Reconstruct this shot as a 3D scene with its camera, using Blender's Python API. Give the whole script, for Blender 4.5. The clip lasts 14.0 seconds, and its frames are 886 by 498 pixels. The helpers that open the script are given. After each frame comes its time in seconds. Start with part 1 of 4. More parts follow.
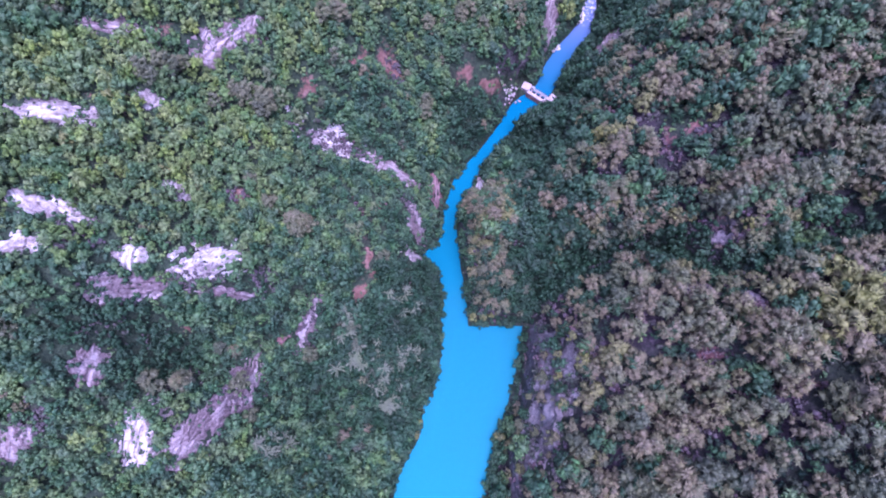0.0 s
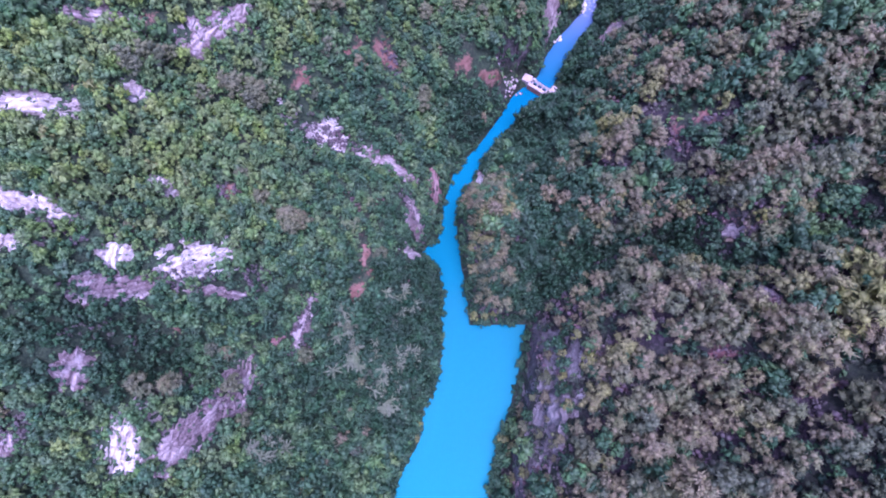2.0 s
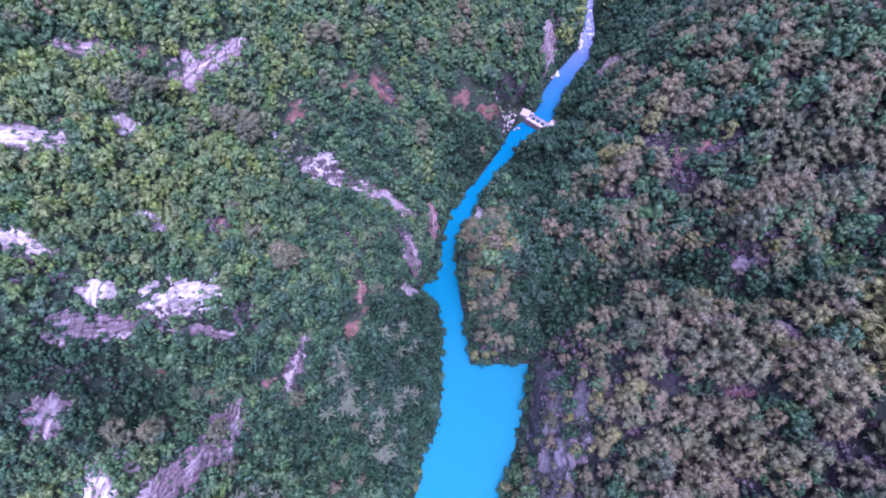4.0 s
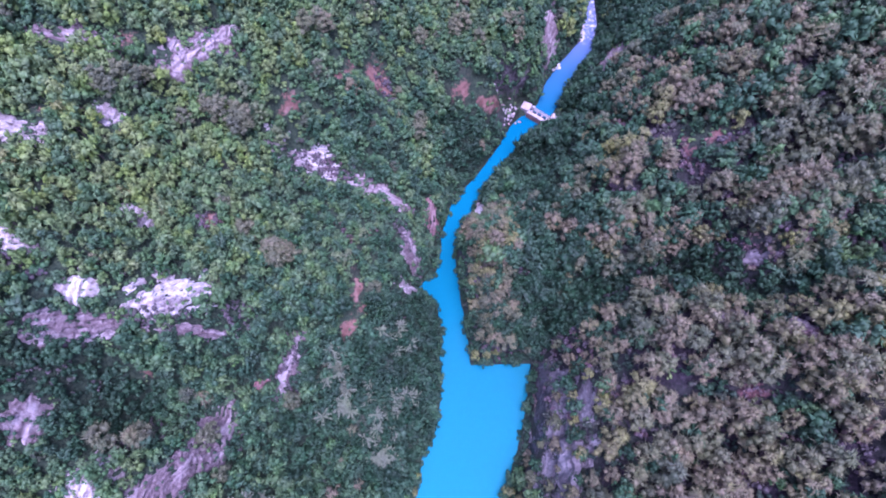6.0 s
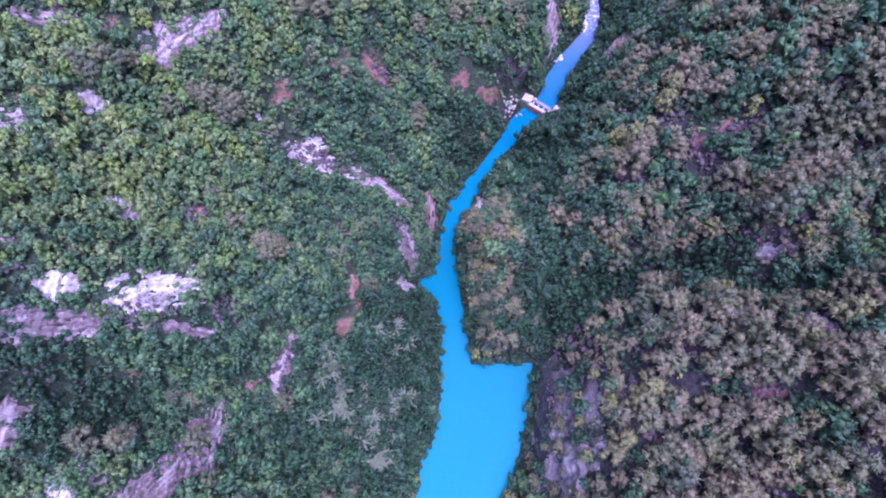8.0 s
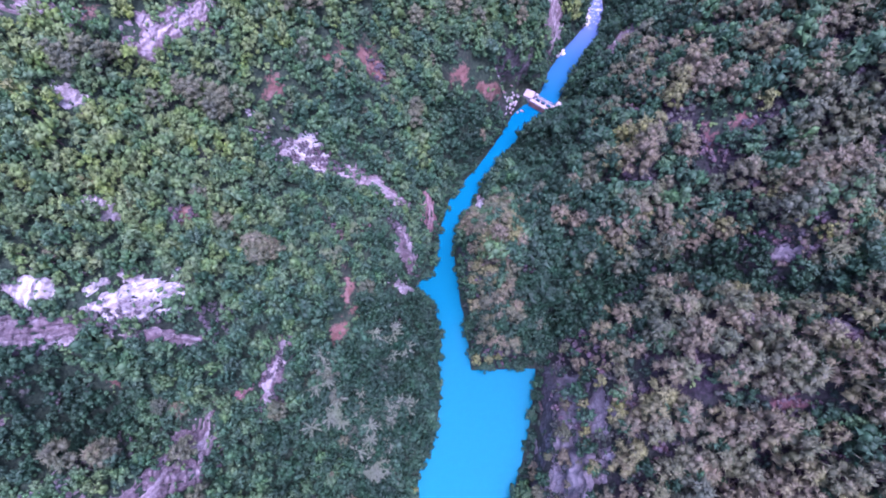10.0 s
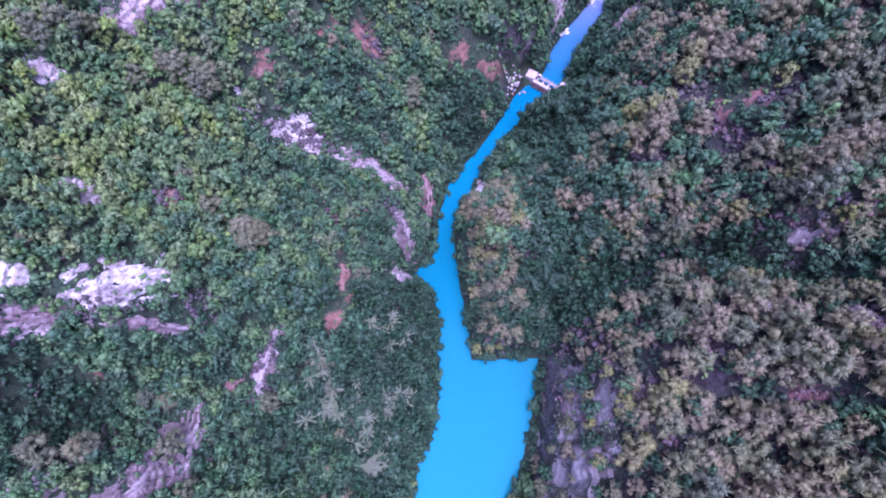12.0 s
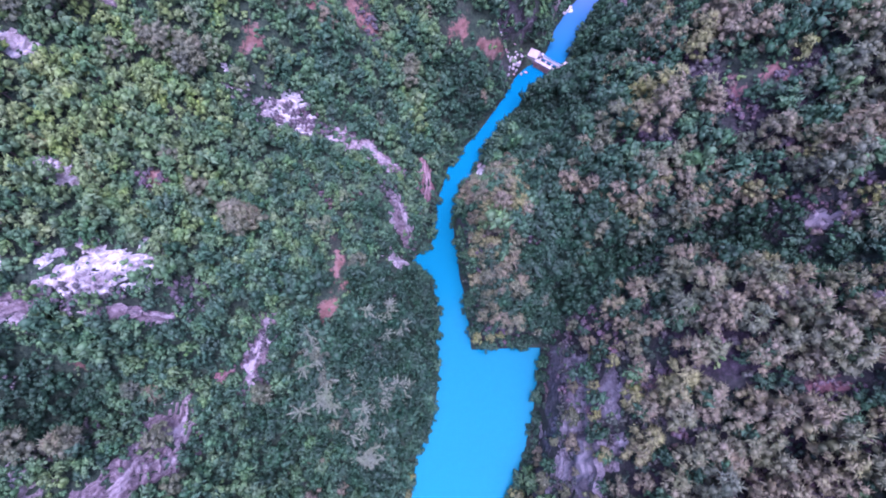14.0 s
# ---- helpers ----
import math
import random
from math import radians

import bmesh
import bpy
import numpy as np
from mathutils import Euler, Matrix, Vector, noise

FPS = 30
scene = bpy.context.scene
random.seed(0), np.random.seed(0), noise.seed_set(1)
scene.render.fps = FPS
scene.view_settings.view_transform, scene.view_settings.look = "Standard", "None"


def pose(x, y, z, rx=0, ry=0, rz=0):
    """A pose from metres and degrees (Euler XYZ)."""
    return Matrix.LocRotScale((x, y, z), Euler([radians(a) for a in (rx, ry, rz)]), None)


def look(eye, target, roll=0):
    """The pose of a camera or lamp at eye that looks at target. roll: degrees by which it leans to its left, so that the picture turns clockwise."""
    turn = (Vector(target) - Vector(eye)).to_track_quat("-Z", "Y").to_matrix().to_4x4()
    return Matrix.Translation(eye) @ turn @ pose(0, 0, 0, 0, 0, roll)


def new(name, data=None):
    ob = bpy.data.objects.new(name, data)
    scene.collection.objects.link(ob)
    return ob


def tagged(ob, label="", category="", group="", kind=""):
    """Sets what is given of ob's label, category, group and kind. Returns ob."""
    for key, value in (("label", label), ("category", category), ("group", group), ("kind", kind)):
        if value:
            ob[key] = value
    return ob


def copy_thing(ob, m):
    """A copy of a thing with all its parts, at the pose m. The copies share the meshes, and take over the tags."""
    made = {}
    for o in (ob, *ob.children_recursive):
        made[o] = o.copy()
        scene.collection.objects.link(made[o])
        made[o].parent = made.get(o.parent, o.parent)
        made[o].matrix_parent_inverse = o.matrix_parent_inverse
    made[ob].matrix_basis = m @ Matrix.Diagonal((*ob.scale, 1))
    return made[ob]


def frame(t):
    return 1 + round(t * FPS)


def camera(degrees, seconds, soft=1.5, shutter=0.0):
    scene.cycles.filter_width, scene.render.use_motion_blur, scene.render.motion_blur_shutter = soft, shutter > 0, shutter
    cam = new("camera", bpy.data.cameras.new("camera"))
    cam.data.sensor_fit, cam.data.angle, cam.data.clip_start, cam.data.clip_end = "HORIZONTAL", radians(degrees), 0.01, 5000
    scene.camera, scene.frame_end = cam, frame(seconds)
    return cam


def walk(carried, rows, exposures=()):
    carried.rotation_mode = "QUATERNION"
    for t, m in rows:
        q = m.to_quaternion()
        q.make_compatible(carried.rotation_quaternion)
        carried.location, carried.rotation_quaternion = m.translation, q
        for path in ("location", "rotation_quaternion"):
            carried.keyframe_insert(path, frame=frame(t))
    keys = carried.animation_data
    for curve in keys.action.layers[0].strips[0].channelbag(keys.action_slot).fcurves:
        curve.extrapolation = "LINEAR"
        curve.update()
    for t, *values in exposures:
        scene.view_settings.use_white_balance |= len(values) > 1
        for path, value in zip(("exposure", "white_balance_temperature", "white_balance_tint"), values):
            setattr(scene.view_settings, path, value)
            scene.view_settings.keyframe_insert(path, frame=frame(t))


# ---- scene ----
cam = camera(77.9, 14.0, soft=1.9)
METRES, EYE, TILT, LEAN, TURN = 1.0, 212.2, -75.0, 0.0, 0.0
ROWS = [
    (0.0, -0.061, 0.012, -0.044, -0.031, 0.0, -0.016),
    (0.5, 0.22, 1.562, -0.293, 0.05, 0.004, 0.089),
    (1.0, 0.432, 3.112, -0.546, 0.104, 0.006, 0.197),
    (1.5, 0.575, 4.663, -0.803, 0.133, 0.011, 0.306),
    (2.0, 0.649, 6.216, -1.063, 0.136, -0.043, 0.418),
    (2.5, 0.654, 7.769, -1.326, 0.113, 1.601, 0.532),
    (3.0, 0.59, 9.324, -1.593, 0.063, 3.626, 0.649),
    (5.5, 0.682, 16.883, -2.928, -0.019, 4.177, 0.997),
    (6.0, 0.683, 18.444, -3.189, -0.033, 4.155, 1.043),
    (6.5, 0.69, 20.009, -3.453, -0.046, 4.152, 1.08),
    (7.0, 0.705, 21.577, -3.72, -0.059, 4.178, 1.108),
    (7.5, 0.727, 23.15, -3.989, -0.071, 4.194, 1.127),
    (8.0, 0.756, 24.726, -4.261, -0.083, 4.156, 1.137),
    (10.5, 0.75, 33.267, -3.147, -0.2, 4.085, 1.294),
    (11.0, 0.847, 34.886, -3.415, -0.185, 3.86, 1.307),
    (11.5, 0.937, 36.491, -3.671, -0.175, 3.472, 1.321),
    (12.0, 1.021, 38.081, -3.915, -0.169, 3.024, 1.336),
    (12.5, 1.099, 39.658, -4.146, -0.168, 2.526, 1.353),
    (13.0, 1.171, 41.221, -4.365, -0.171, 1.979, 1.371),
    (13.5, 1.237, 42.77, -4.571, -0.179, 1.924, 1.39),
    (14.0, 1.297, 44.305, -4.765, -0.192, 1.94, 1.41),
]
walk(
    cam,
    [(t, pose(0, 0, EYE, TILT, LEAN, TURN) @ pose(METRES * x, METRES * y, METRES * z, 90 + pitch, roll, yaw)) for t, x, y, z, yaw, pitch, roll in ROWS],
    exposures=[(0.0, 1.71, 5140, 65), (7.0, 1.74, 5140, 65), (14.0, 1.81, 5140, 65)],
)

# ---- light: a bright overcast sky, with a broad soft sun behind the cloud ----
SUN_HEIGHT, SUN_TURN = 82.0, 150.0
world = bpy.data.worlds.new("sky")
scene.world = world
world.use_nodes = True
sky = world.node_tree.nodes.new("ShaderNodeTexSky")
sky.sky_type, sky.sun_disc = "NISHITA", False
sky.sun_elevation, sky.sun_rotation = radians(SUN_HEIGHT), radians(SUN_TURN)
sky.dust_density, sky.ozone_density = 5.0, 1.0
world.node_tree.links.new(sky.outputs[0], world.node_tree.nodes["Background"].inputs[0])
world.node_tree.nodes["Background"].inputs[1].default_value = 0.078
lamp = bpy.data.lights.new("sun", "SUN")
lamp.energy, lamp.angle, lamp.color = 1.55, radians(36), (0.97, 0.97, 1.0)
sun = new("sun", lamp)
toward = Vector((math.sin(radians(SUN_TURN)) * math.cos(radians(SUN_HEIGHT)), math.cos(radians(SUN_TURN)) * math.cos(radians(SUN_HEIGHT)), math.sin(radians(SUN_HEIGHT))))
sun.matrix_world = look(toward * 600, (0, 0, 0))


# ---- materials ----
def shader(name, rough=0.8, spec=0.3):
    m = bpy.data.materials.new(name)
    m.use_nodes = True
    nt = m.node_tree
    p = nt.nodes["Principled BSDF"]
    p.inputs["Roughness"].default_value = rough
    p.inputs["Specular IOR Level"].default_value = spec
    return m, nt, p


def node(nt, kind, ins=None, **sets):
    n = nt.nodes.new(kind)
    for k, v in sets.items():
        setattr(n, k, v)
    for k, v in (ins or {}).items():
        if hasattr(v, "is_linked"):
            nt.links.new(v, n.inputs[k])
        else:
            n.inputs[k].default_value = v
    return n


def noise_at(nt, size, detail=4.0, rough=0.6, space=None):
    """Noise in world metres, lumps of about that size."""
    where = space or node(nt, "ShaderNodeNewGeometry").outputs["Position"]
    return node(nt, "ShaderNodeTexNoise", {"Vector": where, "Scale": 1.0 / size, "Detail": detail, "Roughness": rough}).outputs["Fac"]


def ramp(nt, fac, stops, mode="LINEAR"):
    n = node(nt, "ShaderNodeValToRGB", {"Fac": fac})
    e = n.color_ramp.elements
    n.color_ramp.interpolation = mode
    while len(e) < len(stops):
        e.new(0.5)
    for el, (pos, col) in zip(e, stops):
        el.position, el.color = pos, (*col, 1)
    return n.outputs["Color"]


def mix(nt, fac, a, b, mode="MIX"):
    n = node(nt, "ShaderNodeMix", None, data_type="RGBA", blend_type=mode)
    for i, v in ((0, fac), (6, a), (7, b)):
        if hasattr(v, "is_linked"):
            nt.links.new(v, n.inputs[i])
        else:
            n.inputs[i].default_value = v if i == 0 else (*v, 1)
    return n.outputs[2]


def calc(nt, op, a, b=0.0, clamp=False):
    n = node(nt, "ShaderNodeMath", None, operation=op, use_clamp=clamp)
    for i, v in ((0, a), (1, b)):
        if hasattr(v, "is_linked"):
            nt.links.new(v, n.inputs[i])
        else:
            n.inputs[i].default_value = v
    return n.outputs[0]


def bump(nt, p, height, strength, distance):
    b = node(nt, "ShaderNodeBump", {"Height": height, "Strength": strength, "Distance": distance})
    nt.links.new(b.outputs[0], p.inputs["Normal"])


def foliage(name, stops, single, swing=0.7, least=0.84):
    """Leaves: each tree has the shade of its stand, with drift over the slope and leaf to leaf variation."""
    m, nt, p = shader(name, 0.62, 0.25)
    if single:
        own = node(nt, "ShaderNodeSeparateColor", {0: node(nt, "ShaderNodeObjectInfo").outputs["Color"]}).outputs[0]
    else:
        own = node(nt, "ShaderNodeAttribute", None, attribute_name="shade").outputs["Fac"]
    drift = calc(nt, "MULTIPLY", calc(nt, "SUBTRACT", noise_at(nt, 13.0, 4.0, 0.65), 0.5), swing)
    leaf = node(nt, "ShaderNodeNewGeometry").outputs["Random Per Island"]
    fac = calc(nt, "ADD", calc(nt, "ADD", own, drift), calc(nt, "SUBTRACT", calc(nt, "MULTIPLY", leaf, 0.10), 0.05), True)
    col = ramp(nt, fac, stops)
    grainy = calc(nt, "MULTIPLY", calc(nt, "ADD", 0.90, calc(nt, "MULTIPLY", leaf, 0.22)), calc(nt, "ADD", 0.72, calc(nt, "MULTIPLY", noise_at(nt, 3.2, 1.0), 0.56)))
    hue = calc(nt, "ADD", 0.5, calc(nt, "MULTIPLY", calc(nt, "SUBTRACT", noise_at(nt, 9.0, 2.0), 0.5), 0.05))
    rich = calc(nt, "ADD", least, calc(nt, "MULTIPLY", noise_at(nt, 5.0, 2.0), 0.9))
    n = node(nt, "ShaderNodeHueSaturation", {"Color": col, "Value": grainy, "Hue": hue, "Saturation": rich})
    nt.links.new(n.outputs[0], p.inputs["Base Color"])
    return m


BROAD = [(0.0, (0.025, 0.050, 0.031)), (0.28, (0.052, 0.098, 0.060)), (0.52, (0.090, 0.150, 0.080)), (0.78, (0.138, 0.196, 0.092)), (1.0, (0.178, 0.236, 0.100))]
PINE = [(0.0, (0.044, 0.064, 0.047)), (0.2, (0.082, 0.102, 0.067)), (0.38, (0.118, 0.133, 0.079)), (0.52, (0.144, 0.134, 0.092)), (0.66, (0.138, 0.149, 0.080)), (1.0, (0.176, 0.194, 0.084))]
SHRUB = [(0.0, (0.014, 0.036, 0.024)), (0.3, (0.032, 0.060, 0.036)), (0.5, (0.062, 0.070, 0.054)), (0.72, (0.104, 0.088, 0.100)), (0.82, (0.122, 0.078, 0.086)), (0.9, (0.118, 0.098, 0.072)), (1.0, (0.080, 0.095, 0.055))]
YELLOW = [(0.0, (0.105, 0.135, 0.070)), (1.0, (0.165, 0.185, 0.092))]
PALE = [(0.0, (0.085, 0.126, 0.074)), (1.0, (0.140, 0.178, 0.104))]
leaves_broad, leaves_broad_far = foliage("oak leaves", BROAD, True), foliage("oak wood leaves", BROAD, False)
needles, needles_far = foliage("pine needles", PINE, True, 0.6, 0.78), foliage("pine wood needles", PINE, False, 0.6, 0.78)
shrub_leaves = foliage("shrub leaves", SHRUB, False, 0.9, 0.5)
needles_pale = foliage("pale pine needles", PALE, False, 0.6, 0.5)
leaves_yellow, leaves_pale = foliage("yellowing leaves", YELLOW, True), foliage("dry grey leaves", PALE, True)

bark, nt, p = shader("bark", 0.9, 0.2)
nt.links.new(ramp(nt, noise_at(nt, 0.3, 5.0), [(0.3, (0.055, 0.042, 0.036)), (0.7, (0.16, 0.13, 0.115))]), p.inputs["Base Color"])
bump(nt, p, noise_at(nt, 0.12), 0.6, 0.05)

# ground: leaf litter and scrub, bare soil where the slope has slipped, limestone where it is steep
ground_mat, nt, p = shader("hillside", 0.92, 0.15)
litter = ramp(nt, noise_at(nt, 2.5, 6.0), [(0.25, (0.012, 0.016, 0.013)), (0.5, (0.026, 0.027, 0.023)), (0.75, (0.052, 0.046, 0.042))])
green = ramp(nt, noise_at(nt, 0.9, 8.0, 0.75), [(0.34, (0.014, 0.028, 0.018)), (0.5, (0.034, 0.058, 0.036)), (0.66, (0.060, 0.092, 0.050))])
base = mix(nt, ramp(nt, noise_at(nt, 17.0), [(0.28, (0, 0, 0)), (0.45, (1, 1, 1))]), litter, green)
soil = ramp(nt, noise_at(nt, 3.0, 7.0, 0.7), [(0.3, (0.10, 0.054, 0.042)), (0.5, (0.21, 0.118, 0.092)), (0.7, (0.32, 0.215, 0.185))])
grey = ramp(nt, noise_at(nt, 1.6, 9.0, 0.8), [(0.38, (0.035, 0.028, 0.036)), (0.5, (0.122, 0.112, 0.118)), (0.62, (0.28, 0.26, 0.27))])
steep = node(nt, "ShaderNodeSeparateXYZ", {0: node(nt, "ShaderNodeNewGeometry").outputs["Normal"]}).outputs["Z"]
face = calc(nt, "ADD", calc(nt, "MULTIPLY", calc(nt, "SUBTRACT", 0.30, steep), 6.0), calc(nt, "SUBTRACT", noise_at(nt, 3.0), 0.5), True)
dry = node(nt, "ShaderNodeAttribute", None, attribute_name="dry").outputs["Fac"]
# twig litter where pines grow, the gaps' purple shade put into its tone
twigs = ramp(nt, noise_at(nt, 1.0, 8.0, 0.72), [(0.3, (0.012, 0.012, 0.014)), (0.5, (0.032, 0.028, 0.034)), (0.7, (0.080, 0.066, 0.080))])
base = mix(nt, dry, base, twigs)
base = mix(nt, face, base, grey)
bare = node(nt, "ShaderNodeAttribute", None, attribute_name="bare").outputs["Fac"]
edge = calc(nt, "ADD", calc(nt, "MULTIPLY", calc(nt, "SUBTRACT", bare, 0.5), 2.6), calc(nt, "MULTIPLY", calc(nt, "SUBTRACT", noise_at(nt, 1.3, 8.0, 0.75), 0.48), 8.0), True)
soil = mix(nt, calc(nt, "MULTIPLY", dry, 0.75), soil, (0.11, 0.052, 0.075))
base = mix(nt, edge, base, soil)
nt.links.new(base, p.inputs["Base Color"])
bump(nt, p, noise_at(nt, 1.4, 8.0, 0.7), 0.9, 0.7)


def limestone(name, low, mid, high, top):
    """Weathered limestone: dark seams and bedding that run along it, bleached sheets between them."""
    m, nt, p = shader(name, 0.88, 0.2)
    fine = noise_at(nt, 0.9, 9.0, 0.74)
    col = ramp(nt, fine, [(0.3, low), (0.47, mid), (0.66, high)])
    streak = node(nt, "ShaderNodeAttribute", None, attribute_name="shade").outputs["Fac"]
    bleach = calc(nt, "ADD", calc(nt, "MULTIPLY", calc(nt, "SUBTRACT", streak, 0.42), 2.6), calc(nt, "MULTIPLY", calc(nt, "SUBTRACT", noise_at(nt, 0.6, 7.0, 0.72), 0.47), 2.4), True)
    col = mix(nt, bleach, col, top)
    nt.links.new(col, p.inputs["Base Color"])
    bump(nt, p, noise_at(nt, 0.6, 8.0, 0.72), 1.0, 0.4)
    return m


rock_white = limestone("bleached limestone", (0.10, 0.085, 0.080), (0.27, 0.238, 0.228), (0.42, 0.395, 0.38), (0.60, 0.59, 0.565))
rock_mauve = limestone("mauve limestone", (0.060, 0.047, 0.048), (0.165, 0.130, 0.132), (0.25, 0.212, 0.210), (0.41, 0.37, 0.365))
rock_red = limestone("reddish rock", (0.08, 0.042, 0.04), (0.20, 0.105, 0.10), (0.30, 0.18, 0.175), (0.38, 0.27, 0.265))

rock_grey = limestone("grey-mauve cliff limestone", (0.048, 0.045, 0.046), (0.120, 0.112, 0.114), (0.20, 0.190, 0.192), (0.30, 0.288, 0.29))

concrete, nt, p = shader("pale concrete", 0.8, 0.3)
nt.links.new(ramp(nt, noise_at(nt, 1.2, 7.0), [(0.3, (0.28, 0.235, 0.225)), (0.6, (0.44, 0.39, 0.38))]), p.inputs["Base Color"])
bump(nt, p, noise_at(nt, 0.3), 0.3, 0.05)
stained, nt, p = shader("rust-stained concrete", 0.85, 0.25)
nt.links.new(ramp(nt, noise_at(nt, 0.9, 6.0), [(0.3, (0.17, 0.06, 0.05)), (0.65, (0.42, 0.24, 0.22))]), p.inputs["Base Color"])
# dark fill for the weir's slots and opening, their shade given as colour
dark_fill, nt, p = shader("dark weir fill", 0.55, 0.5)
nt.links.new(ramp(nt, noise_at(nt, 0.4), [(0.3, (0.03, 0.028, 0.03)), (0.7, (0.07, 0.06, 0.06))]), p.inputs["Base Color"])
p.inputs["Metallic"].default_value = 0.6
grey_paint, nt, p = shader("grey painted steel", 0.5, 0.5)
nt.links.new(ramp(nt, noise_at(nt, 0.5), [(0.3, (0.32, 0.31, 0.33)), (0.7, (0.52, 0.50, 0.52))]), p.inputs["Base Color"])

# milky turquoise water: brightest over the pale bed of the pool, bluer upstream; the last lilac stops put sky sheen
# into the colour, beside a shallower bed
water_mat, nt, p = shader("turquoise water", 0.12, 0.03)
p.inputs["IOR"].default_value = 1.33
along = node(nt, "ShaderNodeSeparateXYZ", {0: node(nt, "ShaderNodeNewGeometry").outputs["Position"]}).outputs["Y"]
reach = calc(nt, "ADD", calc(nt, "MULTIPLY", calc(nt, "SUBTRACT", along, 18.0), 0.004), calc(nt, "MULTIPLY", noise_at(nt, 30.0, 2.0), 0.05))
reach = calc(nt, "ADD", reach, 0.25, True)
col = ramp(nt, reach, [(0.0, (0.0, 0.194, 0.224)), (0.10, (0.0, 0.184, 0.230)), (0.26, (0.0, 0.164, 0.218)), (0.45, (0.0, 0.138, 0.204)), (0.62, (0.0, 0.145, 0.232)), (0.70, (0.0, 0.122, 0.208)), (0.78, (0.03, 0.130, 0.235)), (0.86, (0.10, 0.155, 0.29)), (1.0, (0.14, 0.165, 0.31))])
foam = calc(nt, "MULTIPLY", calc(nt, "MULTIPLY", calc(nt, "SUBTRACT", along, 160.0), 0.12, True), ramp(nt, noise_at(nt, 1.6, 6.0, 0.7), [(0.50, (0, 0, 0)), (0.62, (1, 1, 1))]))
col = mix(nt, foam, col, (0.55, 0.55, 0.58))
nt.links.new(col, p.inputs["Base Color"])
bump(nt, p, noise_at(nt, 0.9, 4.0), 0.12, 0.05)


# ---- the lie of the land ----
# the river's two banks in plan, going upstream
LEFT_BANK = [(-300, -3000), (-30, -120), (-17, -31), (-14.5, -25), (-8.5, -15), (-7.2, -4), (-3, 3), (-1, 12.6), (0, 21), (-1, 29.5), (0.5, 34.5), (-1.5, 46), (-8.6, 54.5), (-1.8, 60), (-1, 71), (2.3, 80), (4.8, 88), (15.8, 100.5), (23.2, 111), (30, 122.5), (40.5, 130.5), (44.8, 141), (50.5, 149.5), (61.5, 162.5), (64, 172), (66.5, 184), (70, 195), (74, 240), (85, 420), (300, 3000)]
RIGHT_BANK = [(-262, -3000), (8, -120), (15.5, -32), (18, -18), (23.5, -4), (27.5, 8.5), (30.5, 21), (31.5, 26.5), (22, 27.4), (10.3, 26.5), (9, 38.5), (7.3, 50), (6, 66.5), (8, 76), (16, 91), (23.5, 101), (33.5, 113), (40, 120), (47.5, 127), (54.5, 141), (65.5, 155), (70, 171), (70.2, 184), (73.2, 195), (78, 240), (91, 420), (306, 3000)]
# at these places along the valley: height of the bank's rock step, and the slope above it
STATIONS = [-45, -12, 18, 30, 42, 68, 93, 118, 143, 180, 320]
LEFT_STEP = [5.0, 0.0, 0.0, 0.0, 8.4, 8.8, 1.2, 13.5, 13.0, 8.0, 8.0]
LEFT_RISE = [1.17, 1.19, 1.3, 1.4, 1.29, 1.3, 1.39, 1.23, 1.13, 1.09, 1.07]
RIGHT_STEP = [26, 28, 23, 14, 1.0, 2.3, 0.0, 5.2, 3.6, 0.0, 0.0]
RIGHT_FOOT = [8.5, 4.0, 0.7, 0.9, 2.2, 2.2, 2.2, 2.2, 2.2, 2.2, 2.2]
RIGHT_RISE = [1.28, 1.29, 1.42, 1.56, 1.69, 1.43, 1.86, 1.73, 1.58, 1.47, 1.4]
# level benches cut for the ends of the weir
BENCHES = [(33.8, 129.2, 4.4, 2.2), (47.8, 122.0, 6.2, 2.2), (25.8, 125.6, 4.4, 5.0)]
# spurs and hollows: x, y, reach, height
LEFT_FORMS = [(-44, 8, 20, -23.3), (-64, 32, 9, 12.2), (-40, 76, 14, -10.5), (-72, -8, 9, 14.4), (-76, 12, 8, -14), (-16, 116, 9, -12.6), (-52, 108, 20, 4.4), (-24, 100, 9, 10.5), (-88, 24, 14, 10.8), (-68, 60, 9, -3.5), (-40, -8, 6, -14.5), (-80, 96, 14, 5.7), (24, 132, 20, 6), (-76, 24, 6, -7.4), (-68, 40, 6, -7.3), (-68, 84, 6, -4.3), (-40, 88, 6, -4.2), (-72, 72, 6, -2.7), (-4, 108, 6, -5.1), (-64, -4, 6, 6.5), (-12, 64, 14, 4.6), (-56, 72, 6, 3.9), (-80, 48, 6, 2.8), (-88, 8, 6, 4.8)]
RIGHT_FORMS = [(60, -8, 20, -7.6), (80, 48, 6, 11.7), (60, 20, 9, 4.7), (80, 64, 14, -1.6), (52, 72, 6, 9.4), (40, 56, 20, -10), (36, 92, 6, -14.7), (12, 60, 9, 27.9), (44, 116, 6, -11.8), (60, 104, 20, 2.7), (44, 16, 9, 4.9), (76, 12, 6, 7.1), (56, 52, 6, 5.7), (72, 40, 6, -7.9), (72, 88, 6, -2.9), (84, 36, 6, 7.2), (56, 36, 9, 4.8), (32, -4, 9, -8.3), (84, 96, 6, 3.4), (44, 76, 6, 3.7), (88, 64, 6, -5.7), (96, 64, 6, 4.5), (64, -4, 6, -4.1), (84, 12, 14, -5.1)]
